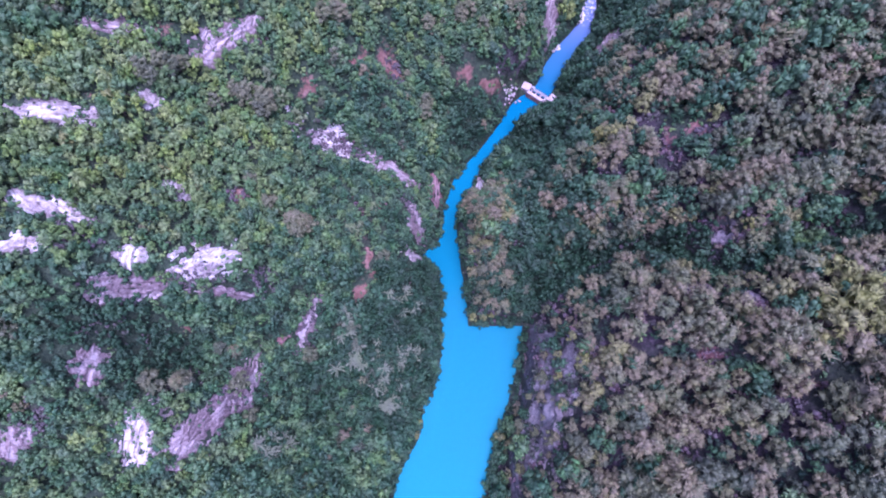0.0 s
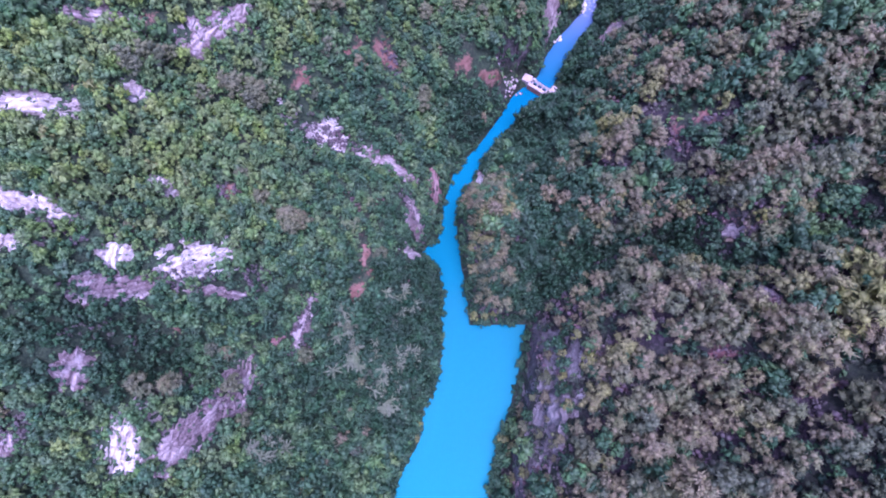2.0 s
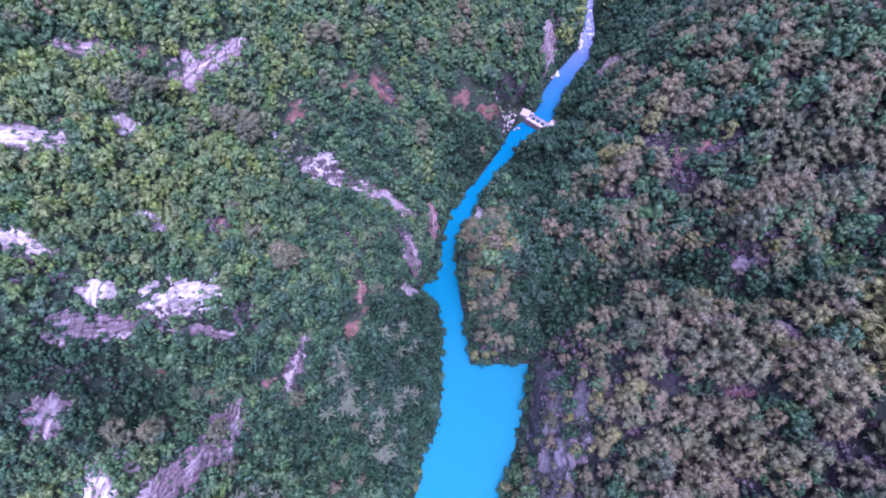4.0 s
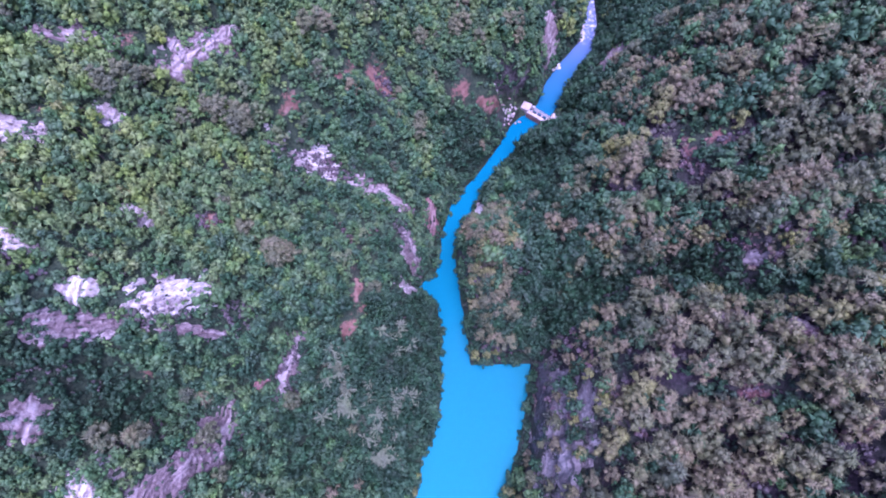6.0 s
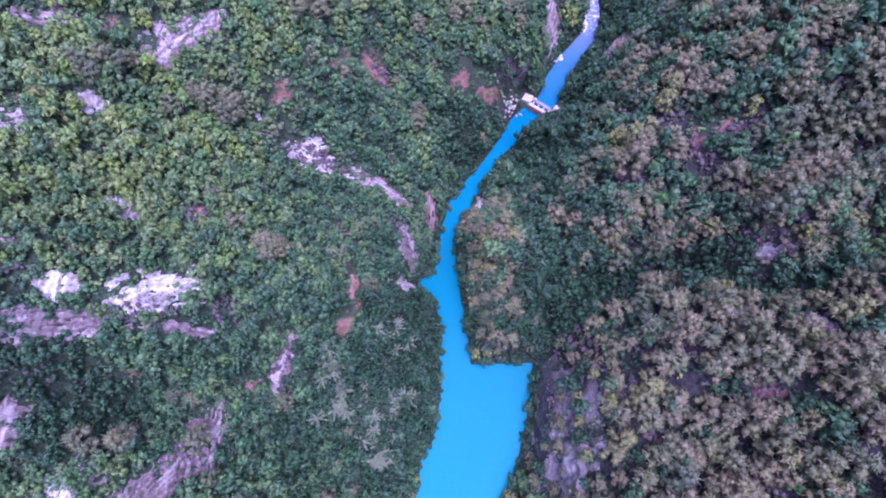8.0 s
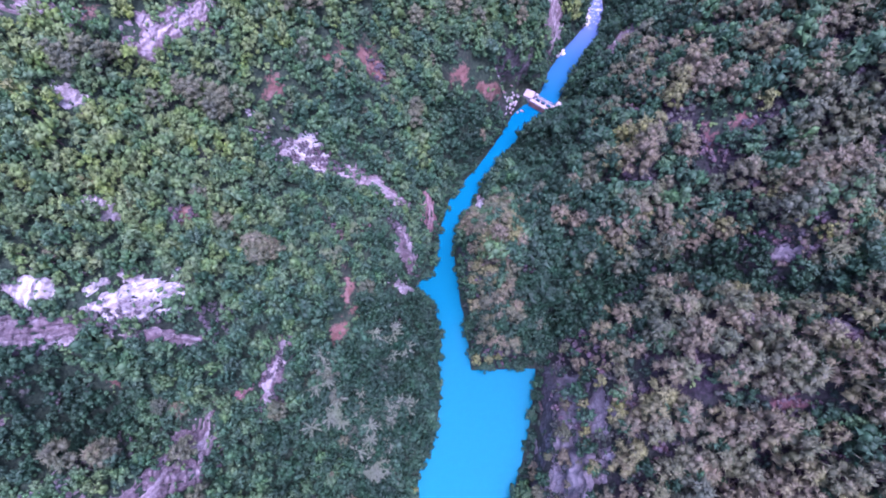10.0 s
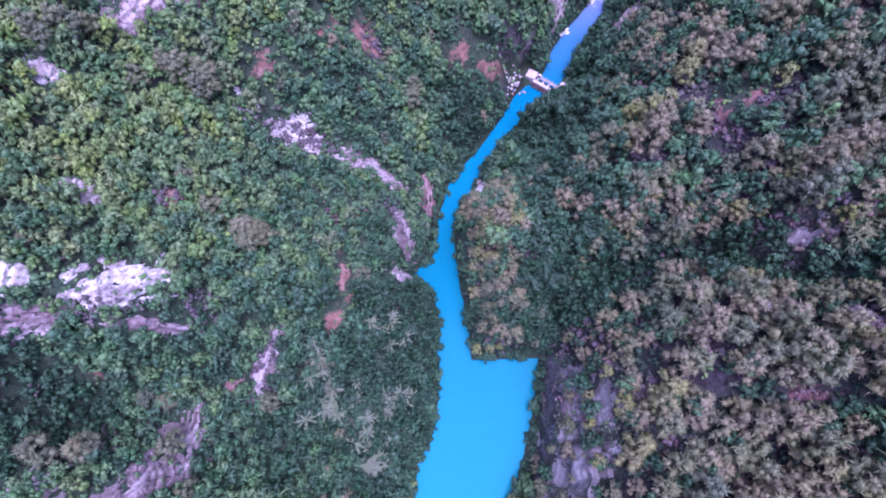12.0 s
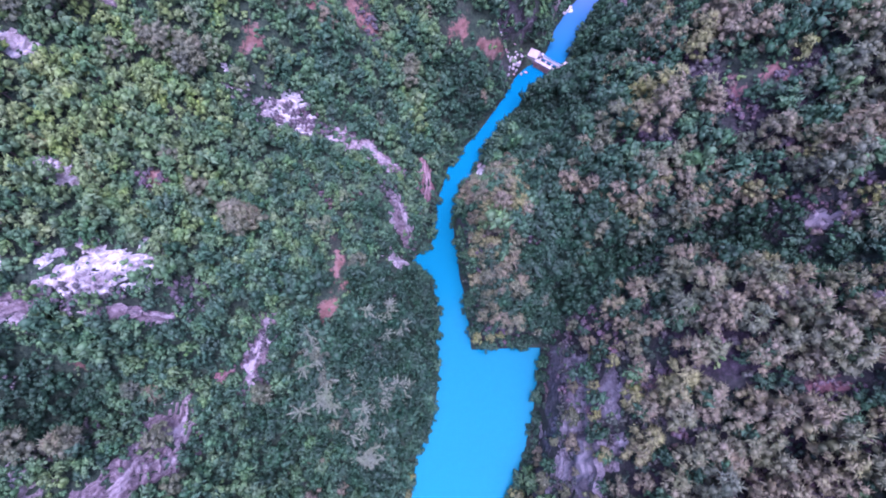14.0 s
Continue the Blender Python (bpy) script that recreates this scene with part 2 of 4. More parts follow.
# ravines cut into the slopes: depth, half width, and their line in plan
RAVINES = [(14.5, 5.6, [(30.4, 30.4), (33.2, 35.8), (40.2, 40.8), (46.1, 46.6), (53.5, 47.4), (65.5, 46.0), (75.4, 42.7), (78.1, 35.5), (81.4, 34.7), (84.2, 37.8), (91.8, 39.9), (97.4, 39.7)]), (5.0, 7.0, [(-86.1, 8.8), (-82.1, 11.1), (-77.1, 11.8), (-65.2, 13.9)])]


def lattice(ix, iy, seed):
    h = (ix.astype(np.int64) * 374761393 + iy.astype(np.int64) * 668265263 + seed * 974634777) & 0xFFFFFFFF
    h = ((h ^ (h >> 13)) * 1274126177) & 0xFFFFFFFF
    return ((h ^ (h >> 16)) & 0xFFFF) / 65535.0


def grain(x, y, size, seed):
    """Smooth value noise from -1 to 1 with lumps of that size."""
    x, y = np.asarray(x, float) / size, np.asarray(y, float) / size
    ix, iy = np.floor(x), np.floor(y)
    fx, fy = x - ix, y - iy
    fx, fy = fx * fx * (3 - 2 * fx), fy * fy * (3 - 2 * fy)
    a, b = lattice(ix, iy, seed), lattice(ix + 1, iy, seed)
    c, d = lattice(ix, iy + 1, seed), lattice(ix + 1, iy + 1, seed)
    return 2 * (a * (1 - fx) * (1 - fy) + b * fx * (1 - fy) + c * (1 - fx) * fy + d * fx * fy) - 1


def bank_distance(x, y, bank):
    best = np.full(x.shape, 1e9)
    for (ax, ay), (bx, by) in zip(bank[:-1], bank[1:]):
        ux, uy = bx - ax, by - ay
        s = np.clip(((x - ax) * ux + (y - ay) * uy) / (ux * ux + uy * uy), 0, 1)
        best = np.minimum(best, np.hypot(x - ax - s * ux, y - ay - s * uy))
    return best


def bank_sides(x, y):
    """Distances to the left and right bank; masks of the land to the left and to the right."""
    lb = np.array(LEFT_BANK, float)
    left = x < np.interp(y, lb[:, 1], lb[:, 0])
    rb = np.array([p for p in RIGHT_BANK if p != (22, 27.4)], float)
    right = x > np.interp(y, rb[:, 1], rb[:, 0])
    return bank_distance(x, y, LEFT_BANK), bank_distance(x, y, RIGHT_BANK), left, right


def land(x, y):
    """Height of the ground, and the distance to the water (negative in it)."""
    x, y = np.broadcast_arrays(np.asarray(x, float), np.asarray(y, float))
    dl, dr, left, right = bank_sides(x, y)
    at = lambda values: np.interp(y, STATIONS, values)
    soft = 1 - np.exp(-dl / 4)
    hl = at(LEFT_STEP) * (1 - np.exp(-(dl / 4) ** 1.5)) + at(LEFT_RISE) * 100 * (1 - np.exp(-dl / 100))
    for cx, cy, s, a in LEFT_FORMS:
        hl = hl + soft * a * np.exp(-((x - cx) ** 2 + (y - cy) ** 2) / (2 * s * s))
    soft = 1 - np.exp(-dr / 4)
    foot = at(RIGHT_FOOT)
    inland = np.maximum(dr - 0.8 * (foot - 2.2), 0.25 * dr)
    pool = np.clip((36 - y) / 8, 0, 1)
    wall = np.clip((dr + (1.4 - 0.8 * pool) * grain(x, y, 5, 3) - foot) / (4.6 - 2.6 * pool), 0, 1)
    ramp_up = np.clip((dr + 1.6 * grain(x, y, 6, 4) - foot - 1.2) / 9, 0, 1)
    hr = at(RIGHT_STEP) * ((1 - 0.48 * pool) * wall * wall * (3 - 2 * wall) + 0.48 * pool * ramp_up) + at(RIGHT_RISE) * 100 * (1 - np.exp(-inland / 100))
    for cx, cy, s, a in RIGHT_FORMS:
        hr = hr + soft * a * np.exp(-((x - cx) ** 2 + (y - cy) ** 2) / (2 * s * s))
    d = np.where(left, dl, np.where(right, dr, -np.minimum(dl, dr)))
    cut = np.zeros(x.shape)
    for depth, width, line in RAVINES:
        cut = np.maximum(cut, depth * np.exp(-(bank_distance(x, y, line) / width) ** 2))
    rough = 2.2 * grain(x, y, 19, 5) + 1.1 * grain(x, y, 8, 6) + 0.55 * grain(x, y, 3.3, 7)
    h = np.where(left, hl, hr) - cut * (1 - np.exp(-np.maximum(d, 0) / 5)) + rough * (1 - np.exp(-np.maximum(d, 0) / 7))
    for cx, cy, room, level in BENCHES:
        w = np.exp(-(np.hypot(x - cx, y - cy) / room) ** 4)
        h = h * (1 - w) + level * w
    h = np.where(d > 0, np.maximum(h, 0.25 * np.minimum(d, 3)), -2.6 * np.minimum(1, -d / 2.5))
    return h, d


# ---- mesh helpers ----
def mesh_of(name, verts, faces, material, smooth=False, shade=None):
    me = bpy.data.meshes.new(name)
    verts = np.asarray(verts, np.float32)
    faces = np.asarray(faces, np.int32)
    k = faces.shape[1]
    me.vertices.add(len(verts))
    me.vertices.foreach_set("co", verts.ravel())
    me.loops.add(faces.size)
    me.loops.foreach_set("vertex_index", faces.ravel())
    me.polygons.add(len(faces))
    me.polygons.foreach_set("loop_start", np.arange(0, faces.size, k, dtype=np.int32))
    me.polygons.foreach_set("use_smooth", np.full(len(faces), smooth))
    me.update(calc_edges=True)
    me.materials.append(material)
    if shade is not None:
        me.attributes.new("shade", "FLOAT", "POINT").data.foreach_set("value", np.asarray(shade, np.float32))
    return me


def part(name, me, parent=None, label="", at=None):
    ob = new(name, me)
    if parent is not None:
        ob.parent = parent
    if at is not None:
        ob.matrix_basis = at
    return tagged(ob, label)


def solid(name, bm, material):
    me = bpy.data.meshes.new(name)
    bm.to_mesh(me)
    bm.free()
    me.materials.append(material)
    return me


def block(name, size, material, bevel=0.06, worn=0.0, seed=1):
    """A bevelled block, its base in z = 0, with worn corners."""
    bm = bmesh.new()
    bmesh.ops.create_cube(bm, size=1.0)
    for v in bm.verts:
        v.co = Vector((v.co.x * size[0], v.co.y * size[1], (v.co.z + 0.5) * size[2]))
    bmesh.ops.bevel(bm, geom=bm.edges[:], offset=bevel, segments=2, affect="EDGES")
    if worn:
        for v in bm.verts:
            v.co += noise.noise_vector(v.co * 0.9 + Vector((seed, 0, 0))) * worn
    return solid(name, bm, material)


def bar(name, a, b, r, material, sides=6):
    a, b = Vector(a), Vector(b)
    bm = bmesh.new()
    bmesh.ops.create_cone(bm, cap_ends=True, segments=sides, radius1=r, radius2=r, depth=(b - a).length)
    bmesh.ops.transform(bm, matrix=Matrix.Translation((a + b) / 2) @ (b - a).to_track_quat("Z", "Y").to_matrix().to_4x4(), verts=bm.verts)
    return solid(name, bm, material)


# ---- where rock or soil lies bare: x, y, half length, half width, turn ----
WHITE_ROCKS = [
    ("white", (-99.5, 68.8, 12.3, 3.4, 5), "long bleached limestone ledge among dark green oaks"),
    ("white", (-65.2, 35.3, 8.2, 5.6, 38), "broad bleached white limestone ledge on the wooded slope"),
    ("white", (-78.7, 33.7, 4.7, 2.5, 75), "narrow stepped white limestone rib on the slope"),
    ("white", (-39.1, 85, 9.3, 4.8, -6), "pinkish white bare limestone slope in the oak wood"),
    ("mauve", (-56.7, 105.5, 6.9, 3.1, 54), "pinkish mauve limestone knob among oaks"),
    ("white", (-78.9, -10.5, 8.6, 5.6, 75), "bleached white limestone outcrop over the gully"),
    ("white", (-97.7, 44.1, 6.7, 2.4, -26), "small white limestone ledges in open scrub"),
    ("white", (-89.7, 43.2, 5.4, 2.0, -37), "small broken white limestone ledge in scrub"),
    ("white", (-97.2, 33.2, 6.5, 3.1, 16), "white limestone ledge with pink lower face"),
    ("white", (-74.5, 55.6, 2.8, 2.7, 80), "small white bare rock beside a yellow tree"),
    ("white", (-80.1, 78.5, 2.5, 2.4, 63), "small cluster of white rocks in the oak wood"),
]
MAUVE_ROCKS = [
    ("mauve", (-58.6, 27.2, 5.4, 1.5, 5), "mauve limestone crag below the white ledge"),
    ("mauve", (-78.4, 27, 6.7, 3.0, 16), "pink and mauve limestone face over dark scrub"),
    ("mauve", (-64.6, 97, 9.6, 3.4, 52), "pink weathered limestone shoulder among oaks"),
    ("mauve", (-85.3, 93.4, 9.1, 2.9, 1), "thin pinkish limestone ridge in dark oak wood"),
    ("mauve", (-65, -7.4, 13.3, 3.9, 55), "mauve and rust limestone ridge running uphill"),
    ("mauve", (-60.5, 6.9, 6.5, 3.9, 78), "pale mauve upper end of the limestone ridge"),
    ("red", (-51.6, 17.2, 3.4, 1.8, 47), "small pink bare rock among oaks"),
    ("mauve", (-44.1, 22.4, 9.9, 2.7, 66), "dull mauve rock strip in the wood"),
    ("mauve", (-104.2, -10.5, 5.5, 5.0, -72), "violet grey limestone crag at the slope's edge"),
    ("mauve", (-88.6, 6.9, 6.5, 2.0, 80), "violet limestone rib with a white top"),
]
GORGE_ROCKS = [
    ("mauve", (44.6, 150.5, 12.0, 3.6, 76), "brown and pink rock bank above the upper river"),
    ("mauve", (-18.8, 78.5, 11.8, 2.9, -16), "broken mauve limestone band above the river"),
    ("red", (-2.6, 76, 7.0, 2.8, 88), "reddish rock face dropping to the water"),
    ("white", (-11.4, 50, 3.8, 3.9, 57), "small white rock tip above the river bank"),
    ("mauve", (-10.5, 61.5, 7.0, 2.6, -73), "grey weathered limestone face above the river"),
    ("white", (79.5, 48.4, 2.2, 0.9, -34), "pale lilac limestone rocks between pines"),
    ("mauve", (55.2, 76, 6.7, 2.5, 65), "pinkish limestone knob between pines"),
    ("mauve", (78.4, 44, 4.6, 1.0, -37), "purple-red weathered rock over the gully"),
    ("mauve", (65.5, 134.8, 11.1, 3.3, 73), "pink limestone face above the upper river"),
    ("mauve", (79.6, 22.7, 4.5, 2.1, -86), "violet weathered rock between pines"),
    ("mauve", (45.2, 13.1, 3.4, 2.8, 31), "violet grey rock at the cliff's brow"),
    ("white", (15.1, 81.3, 11.1, 2.8, -83), "pale fissured limestone at the spur's tip"),
    ("grey", (34.8, 18.9, 7.9, 2.1, 96), "fissured lavender-grey limestone at the cliff's brow"),
    ("grey", (34, 6.1, 8.4, 2.3, 76), "fissured lavender-grey limestone at the cliff's brow"),
    ("grey", (31.4, -6.3, 6.8, 2.3, 66), "fissured lavender-grey limestone at the cliff's brow"),
    ("grey", (39.2, 10.9, 6.8, 1.9, 84), "cracked grey limestone rib above the cliff"),
    ("grey", (39.5, -2.2, 6.8, 2.0, 70), "cracked grey limestone rib above the cliff"),
    ("grey", (27.9, -18.3, 7.9, 3.0, 68), "cracked grey limestone rib above the cliff"),
    ("white", (42.4, 9.6, 1.9, 1.5, 20), "small pale rocks above the pool cliff"),
    ("white", (40.8, 0.2, 1.8, 1.5, 20), "small pale rocks above the pool cliff"),
    ("mauve", (69.9, 28.6, 5.9, 2.8, 21), "lilac limestone boss between pines"),
]
OUTCROPS = WHITE_ROCKS + MAUVE_ROCKS + GORGE_ROCKS
SCARS = [(-44.5, 95.4, 7.0, 2.0, 48), (-27.2, 107.5, 7.2, 2.3, 65), (-18.7, 112.8, 7.5, 4.4, -79), (8.8, 116.5, 5.2, 3.4, 60), (19.3, 117.3, 7.0, 3.2, 36), (-25.3, 46.0, 8.0, 2.1, -80), (-27.4, 34.8, 6.4, 2.2, 70), (-60.6, 57.9, 4.3, 2.5, 70), (-90.6, 74.9, 2.3, 1.6, 32), (67.4, 75, 7.4, 1.6, -81), (73.9, 75.3, 4.4, 2.3, -23), (-75.4, 18.7, 2.2, 1.6, 31), (85.9, 2.2, 3.4, 2.7, 75), (70, 10.6, 3.1, 1.6, 1), (55.6, 13.2, 1.9, 1.6, -73), (-76.1, 96.1, 3.2, 1.6, 45)]


def inside(x, y, place):
    """1 at the middle of a patch, 0 at its rim and beyond."""
    cx, cy, a, b, turn = place
    c, s = math.cos(radians(turn)), math.sin(radians(turn))
    x, y = x + 1.3 * grain(x, y, 3.2, 71) + 0.6 * grain(x, y, 1.3, 72), y + 1.3 * grain(x, y, 3.2, 73) + 0.6 * grain(x, y, 1.3, 74)
    u, v = (x - cx) * c + (y - cy) * s, -(x - cx) * s + (y - cy) * c
    return np.clip(1 - np.hypot(u / a, v / b), 0, 1)


def spread(core0, core1, step, far, growth):
    """Grid lines: even in the core, ever wider outside it."""
    line = list(np.arange(core0, core1, step))
    low, high, g = line[0], line[-1], step
    while high < far:
        g *= growth
        low, high = low - g, high + g
        line = [low] + line + [high]
    return np.array(line)


# ---- ground ----
xs, ys = spread(-122, 124, 1.3, 3200, 1.17), spread(-50, 208, 1.3, 3200, 1.17)
gx, gy = np.meshgrid(xs, ys)
gz, _ = land(gx, gy)
cols, rows = len(xs), len(ys)
idx = np.arange(cols * rows).reshape(rows, cols)
quads = np.stack([idx[:-1, :-1], idx[:-1, 1:], idx[1:, 1:], idx[1:, :-1]], -1).reshape(-1, 4)
ground = new("ground", mesh_of("ground", np.stack([gx, gy, gz], -1).reshape(-1, 3), quads, ground_mat, True))
bare = np.zeros(gx.shape)
for place in SCARS:
    bare = np.maximum(bare, np.minimum(1, 1.5 * inside(gx, gy, place) + 0.55 * (inside(gx, gy, place) > 0) * grain(gx, gy, 2.4, 61)))
ground.data.attributes.new("bare", "FLOAT", "POINT").data.foreach_set("value", bare.ravel().astype(np.float32))
tagged(ground, "steep wooded limestone gorge with reddish bare soil", "ground", kind="structure")

# ---- river ----
ly = np.unique(np.concatenate([np.arange(-150, 260, 2.0), np.linspace(260, 3000, 30), np.linspace(-3000, -150, 30)]))
lb, rb = np.array(LEFT_BANK, float), np.array([q for q in RIGHT_BANK if q != (22, 27.4)], float)
edge_l, edge_r = np.interp(ly, lb[:, 1], lb[:, 0]) - 3, np.interp(ly, rb[:, 1], rb[:, 0]) + 3
edge_r = np.where((ly > 24) & (ly < 30), 36, edge_r)
across = np.linspace(0, 1, 9)
wx = edge_l[:, None] * (1 - across) + edge_r[:, None] * across
wv = np.stack([wx, np.repeat(ly[:, None], 9, 1), np.zeros_like(wx)], -1).reshape(-1, 3)
wi = np.arange(len(wv)).reshape(len(ly), 9)
wq = np.stack([wi[:-1, :-1], wi[:-1, 1:], wi[1:, 1:], wi[1:, :-1]], -1).reshape(-1, 4)
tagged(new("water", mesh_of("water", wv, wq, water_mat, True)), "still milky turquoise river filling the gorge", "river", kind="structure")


# ---- rock outcrops ----
def loose_parts(faces, count, least=14):
    """The faces sorted into connected patches; crumbs are left out."""
    mark = np.arange(count)
    while True:
        low = mark[faces].min(1)
        after = mark.copy()
        np.minimum.at(after, faces.ravel(), np.repeat(low, faces.shape[1]))
        if (after == mark).all():
            break
        mark = after
    own = mark[faces[:, 0]]
    return [faces[own == m] for m in np.unique(own) if (own == m).sum() >= least]


def rock_outcrop(kind, place, label, seed):
    """A craggy, bedded piece of limestone that stands out of the slope, broken into ledges."""
    cx, cy, a, b, turn = place
    c, s = math.cos(radians(turn)), math.sin(radians(turn))
    nu, nv = int(max(18, a * 2.4 / 0.24)), int(max(14, b * 2.4 / 0.24))
    u, v = np.meshgrid(np.linspace(-1.4, 1.4, nu), np.linspace(-1.4, 1.4, nv))
    x, y = cx + u * a * c - v * b * s, cy + u * a * s + v * b * c
    h, d = land(x, y)
    ragged = np.hypot(u, v) + 0.5 * grain(x, y, 3.4, 40 + seed) + 0.3 * grain(x, y, 1.4, 80 + seed) + 0.2 * grain(x, y, 0.6, 81 + seed) - 0.14
    body = np.clip((1.0 - ragged) * 1.6, -0.6, 1)
    inner = np.clip(body * 1.6, 0, 1)
    crag = 0.5 * grain(x, y, 3.2, 11 + seed) + 0.12 * grain(x, y, 1.1, 12 + seed) + 0.10 * grain(x, y, 0.5, 13 + seed)
    z = h + 0.7 * body + inner * crag - 0.3
    # beds that run along the outcrop: a bare tread, then a broken riser
    step = (v * b + 0.15 * h + 0.8 * grain(u * a / 2.5, v * b, 1.6, 17 + seed) + 0.5 * grain(x, y, 3.0, 18 + seed)) / 1.15
    t = step - np.floor(step)
    z = z + inner * 0.9 * (np.clip(t * 3.0, 0, 1) - t)
    crack = np.minimum(np.abs(grain(u * a / 1.8, v * b, 1.7, 21 + seed)), np.abs(grain(x, y, 2.6, 22 + seed)))
    z = z - inner * 0.45 * np.clip(1 - crack / 0.05, 0, 1)
    z = np.where(body < -0.25, h - 0.9, z)
    # risers and cracks toned darker, their shade put into the streak with the bedding
    streak = 0.42 + 0.24 * grain(u * a / 4.0, v * b, 0.7, 50 + seed) + 0.26 * grain(u * a / 2.0, v * b, 2.4, 51 + seed) + 0.3 * (t - 0.4) + 0.14 * (body - 0.3) - 0.12 * np.clip(1 - crack / 0.08, 0, 1)
    x = x + 0.3 * grain(x, z, 0.8, 31 + seed)
    y = y + 0.3 * grain(y, z, 0.8, 37 + seed)
    i = np.arange(nu * nv).reshape(nv, nu)
    q4 = np.stack([i[:-1, :-1], i[:-1, 1:], i[1:, 1:], i[1:, :-1]], -1).reshape(-1, 4)
    low = body.ravel() < -0.3
    q4 = q4[~low[q4].all(1)]
    mat = {"white": rock_white, "mauve": rock_mauve, "red": rock_red, "grey": rock_grey}[kind]
    ob = new("rock_outcrop")
    co = np.stack([x, y, z], -1).reshape(-1, 3)
    # each bench of the bedding is a ledge of its own
    bench = np.floor(step).ravel()[q4].min(1)
    low_bench, high_bench = np.quantile(bench, (0.02, 0.98))
    share = np.clip(((bench - low_bench) / (high_bench - low_bench + 1) * min(5, high_bench - low_bench + 1)).astype(int), 0, 4)
    for k in np.unique(share):
        for faces in loose_parts(q4[share == k], len(co)):
            used, again = np.unique(faces, return_inverse=True)
            part("ledge", mesh_of("ledge", co[used], again.reshape(faces.shape), mat, False, streak.ravel()[used]), ob)
    tagged(ob, label, "rock outcrop", "limestone outcrops in the gorge")


for k, (kind, place, label) in enumerate(OUTCROPS):
    rock_outcrop(kind, place, label, k)


# ---- trees ----
def ball(n=1):
    bm = bmesh.new()
    bmesh.ops.create_icosphere(bm, subdivisions=n, radius=1.0)
    v = np.array([q.co[:] for q in bm.verts])
    f = np.array([[q.index for q in g.verts] for g in bm.faces])
    bm.free()
    return v, f


KNOT, KNOT_F = ball(1)
KNOT_F = KNOT_F[KNOT[KNOT_F][:, :, 2].mean(1) > -0.5]


def join(pieces):
    vs, fs, n = [], [], 0
    for v, f in pieces:
        vs.append(v), fs.append(f + n)
        n += len(v)
    return np.concatenate(vs), np.concatenate(fs)


def blades(root, tip, width, rng, face, loose=0.55):
    """Pointed leaves or needle sprays, one triangle each, turned more or less to face outward."""
    way = tip - root
    side = np.cross(way, face + loose * rng.normal(size=way.shape))
    side /= np.linalg.norm(side, axis=1, keepdims=True) + 1e-9
    v = np.stack([root - side * width[:, None], root + side * width[:, None], tip], 1).reshape(-1, 3)
    return v, np.arange(len(v)).reshape(-1, 3)


def broad_crown(rng, r, tall, leaves, clumps=15):
    """A domed oak crown: ragged clumps in rings round a top one, each covered in leaves."""
    pieces, centre, size = [], [], []
    for share, out, level in ((0.45, 0.66, 0.36), (0.32, 0.42, 0.66), (0.16, 0.20, 0.86), (0.07, 0.03, 0.96)):
        n = max(1, round(share * clumps))
        turn = rng.uniform(0, 2 * math.pi)
        for i in range(n):
            a = turn + i * 2 * math.pi / n + rng.normal() * 0.4
            o = r * out * rng.uniform(0.7, 1.25)
            centre.append((o * math.cos(a), o * math.sin(a), tall * (level + rng.uniform(-0.12, 0.12))))
            size.append(r * rng.uniform(0.24, 0.40) * (1.4 if clumps < 8 else 1))
    centre, size = np.array(centre), np.array(size)
    for c, s in zip(centre, size):
        pieces.append((c + KNOT * (s * rng.uniform(0.75, 1.2, 3)) * (0.55 + 0.40 * rng.random((len(KNOT), 1))), KNOT_F))
    which = rng.choice(len(size), leaves, p=size**2 / (size**2).sum())
    way = rng.normal(size=(leaves, 3))
    way[:, 2] = np.abs(way[:, 2]) - 0.2
    way /= np.linalg.norm(way, axis=1, keepdims=True)
    root = centre[which] + way * (size[which] * rng.uniform(0.75, 1.02, leaves))[:, None]
    along = np.cross(way, rng.normal(size=(leaves, 3)))
    along /= np.linalg.norm(along, axis=1, keepdims=True) + 1e-9
    along += 0.3 * way + 0.42 * rng.normal(size=(leaves, 3))
    reach = 0.21 * r * rng.uniform(0.6, 1.4, leaves)
    pieces.append(blades(root, root + along * reach[:, None], 0.082 * r * rng.uniform(0.7, 1.4, leaves), rng, 0.6 * way + 0.9 * (root - np.array([0, 0, 0.35 * tall])) / r + np.array([0, 0, 0.2]), 0.35))
    return join(pieces)


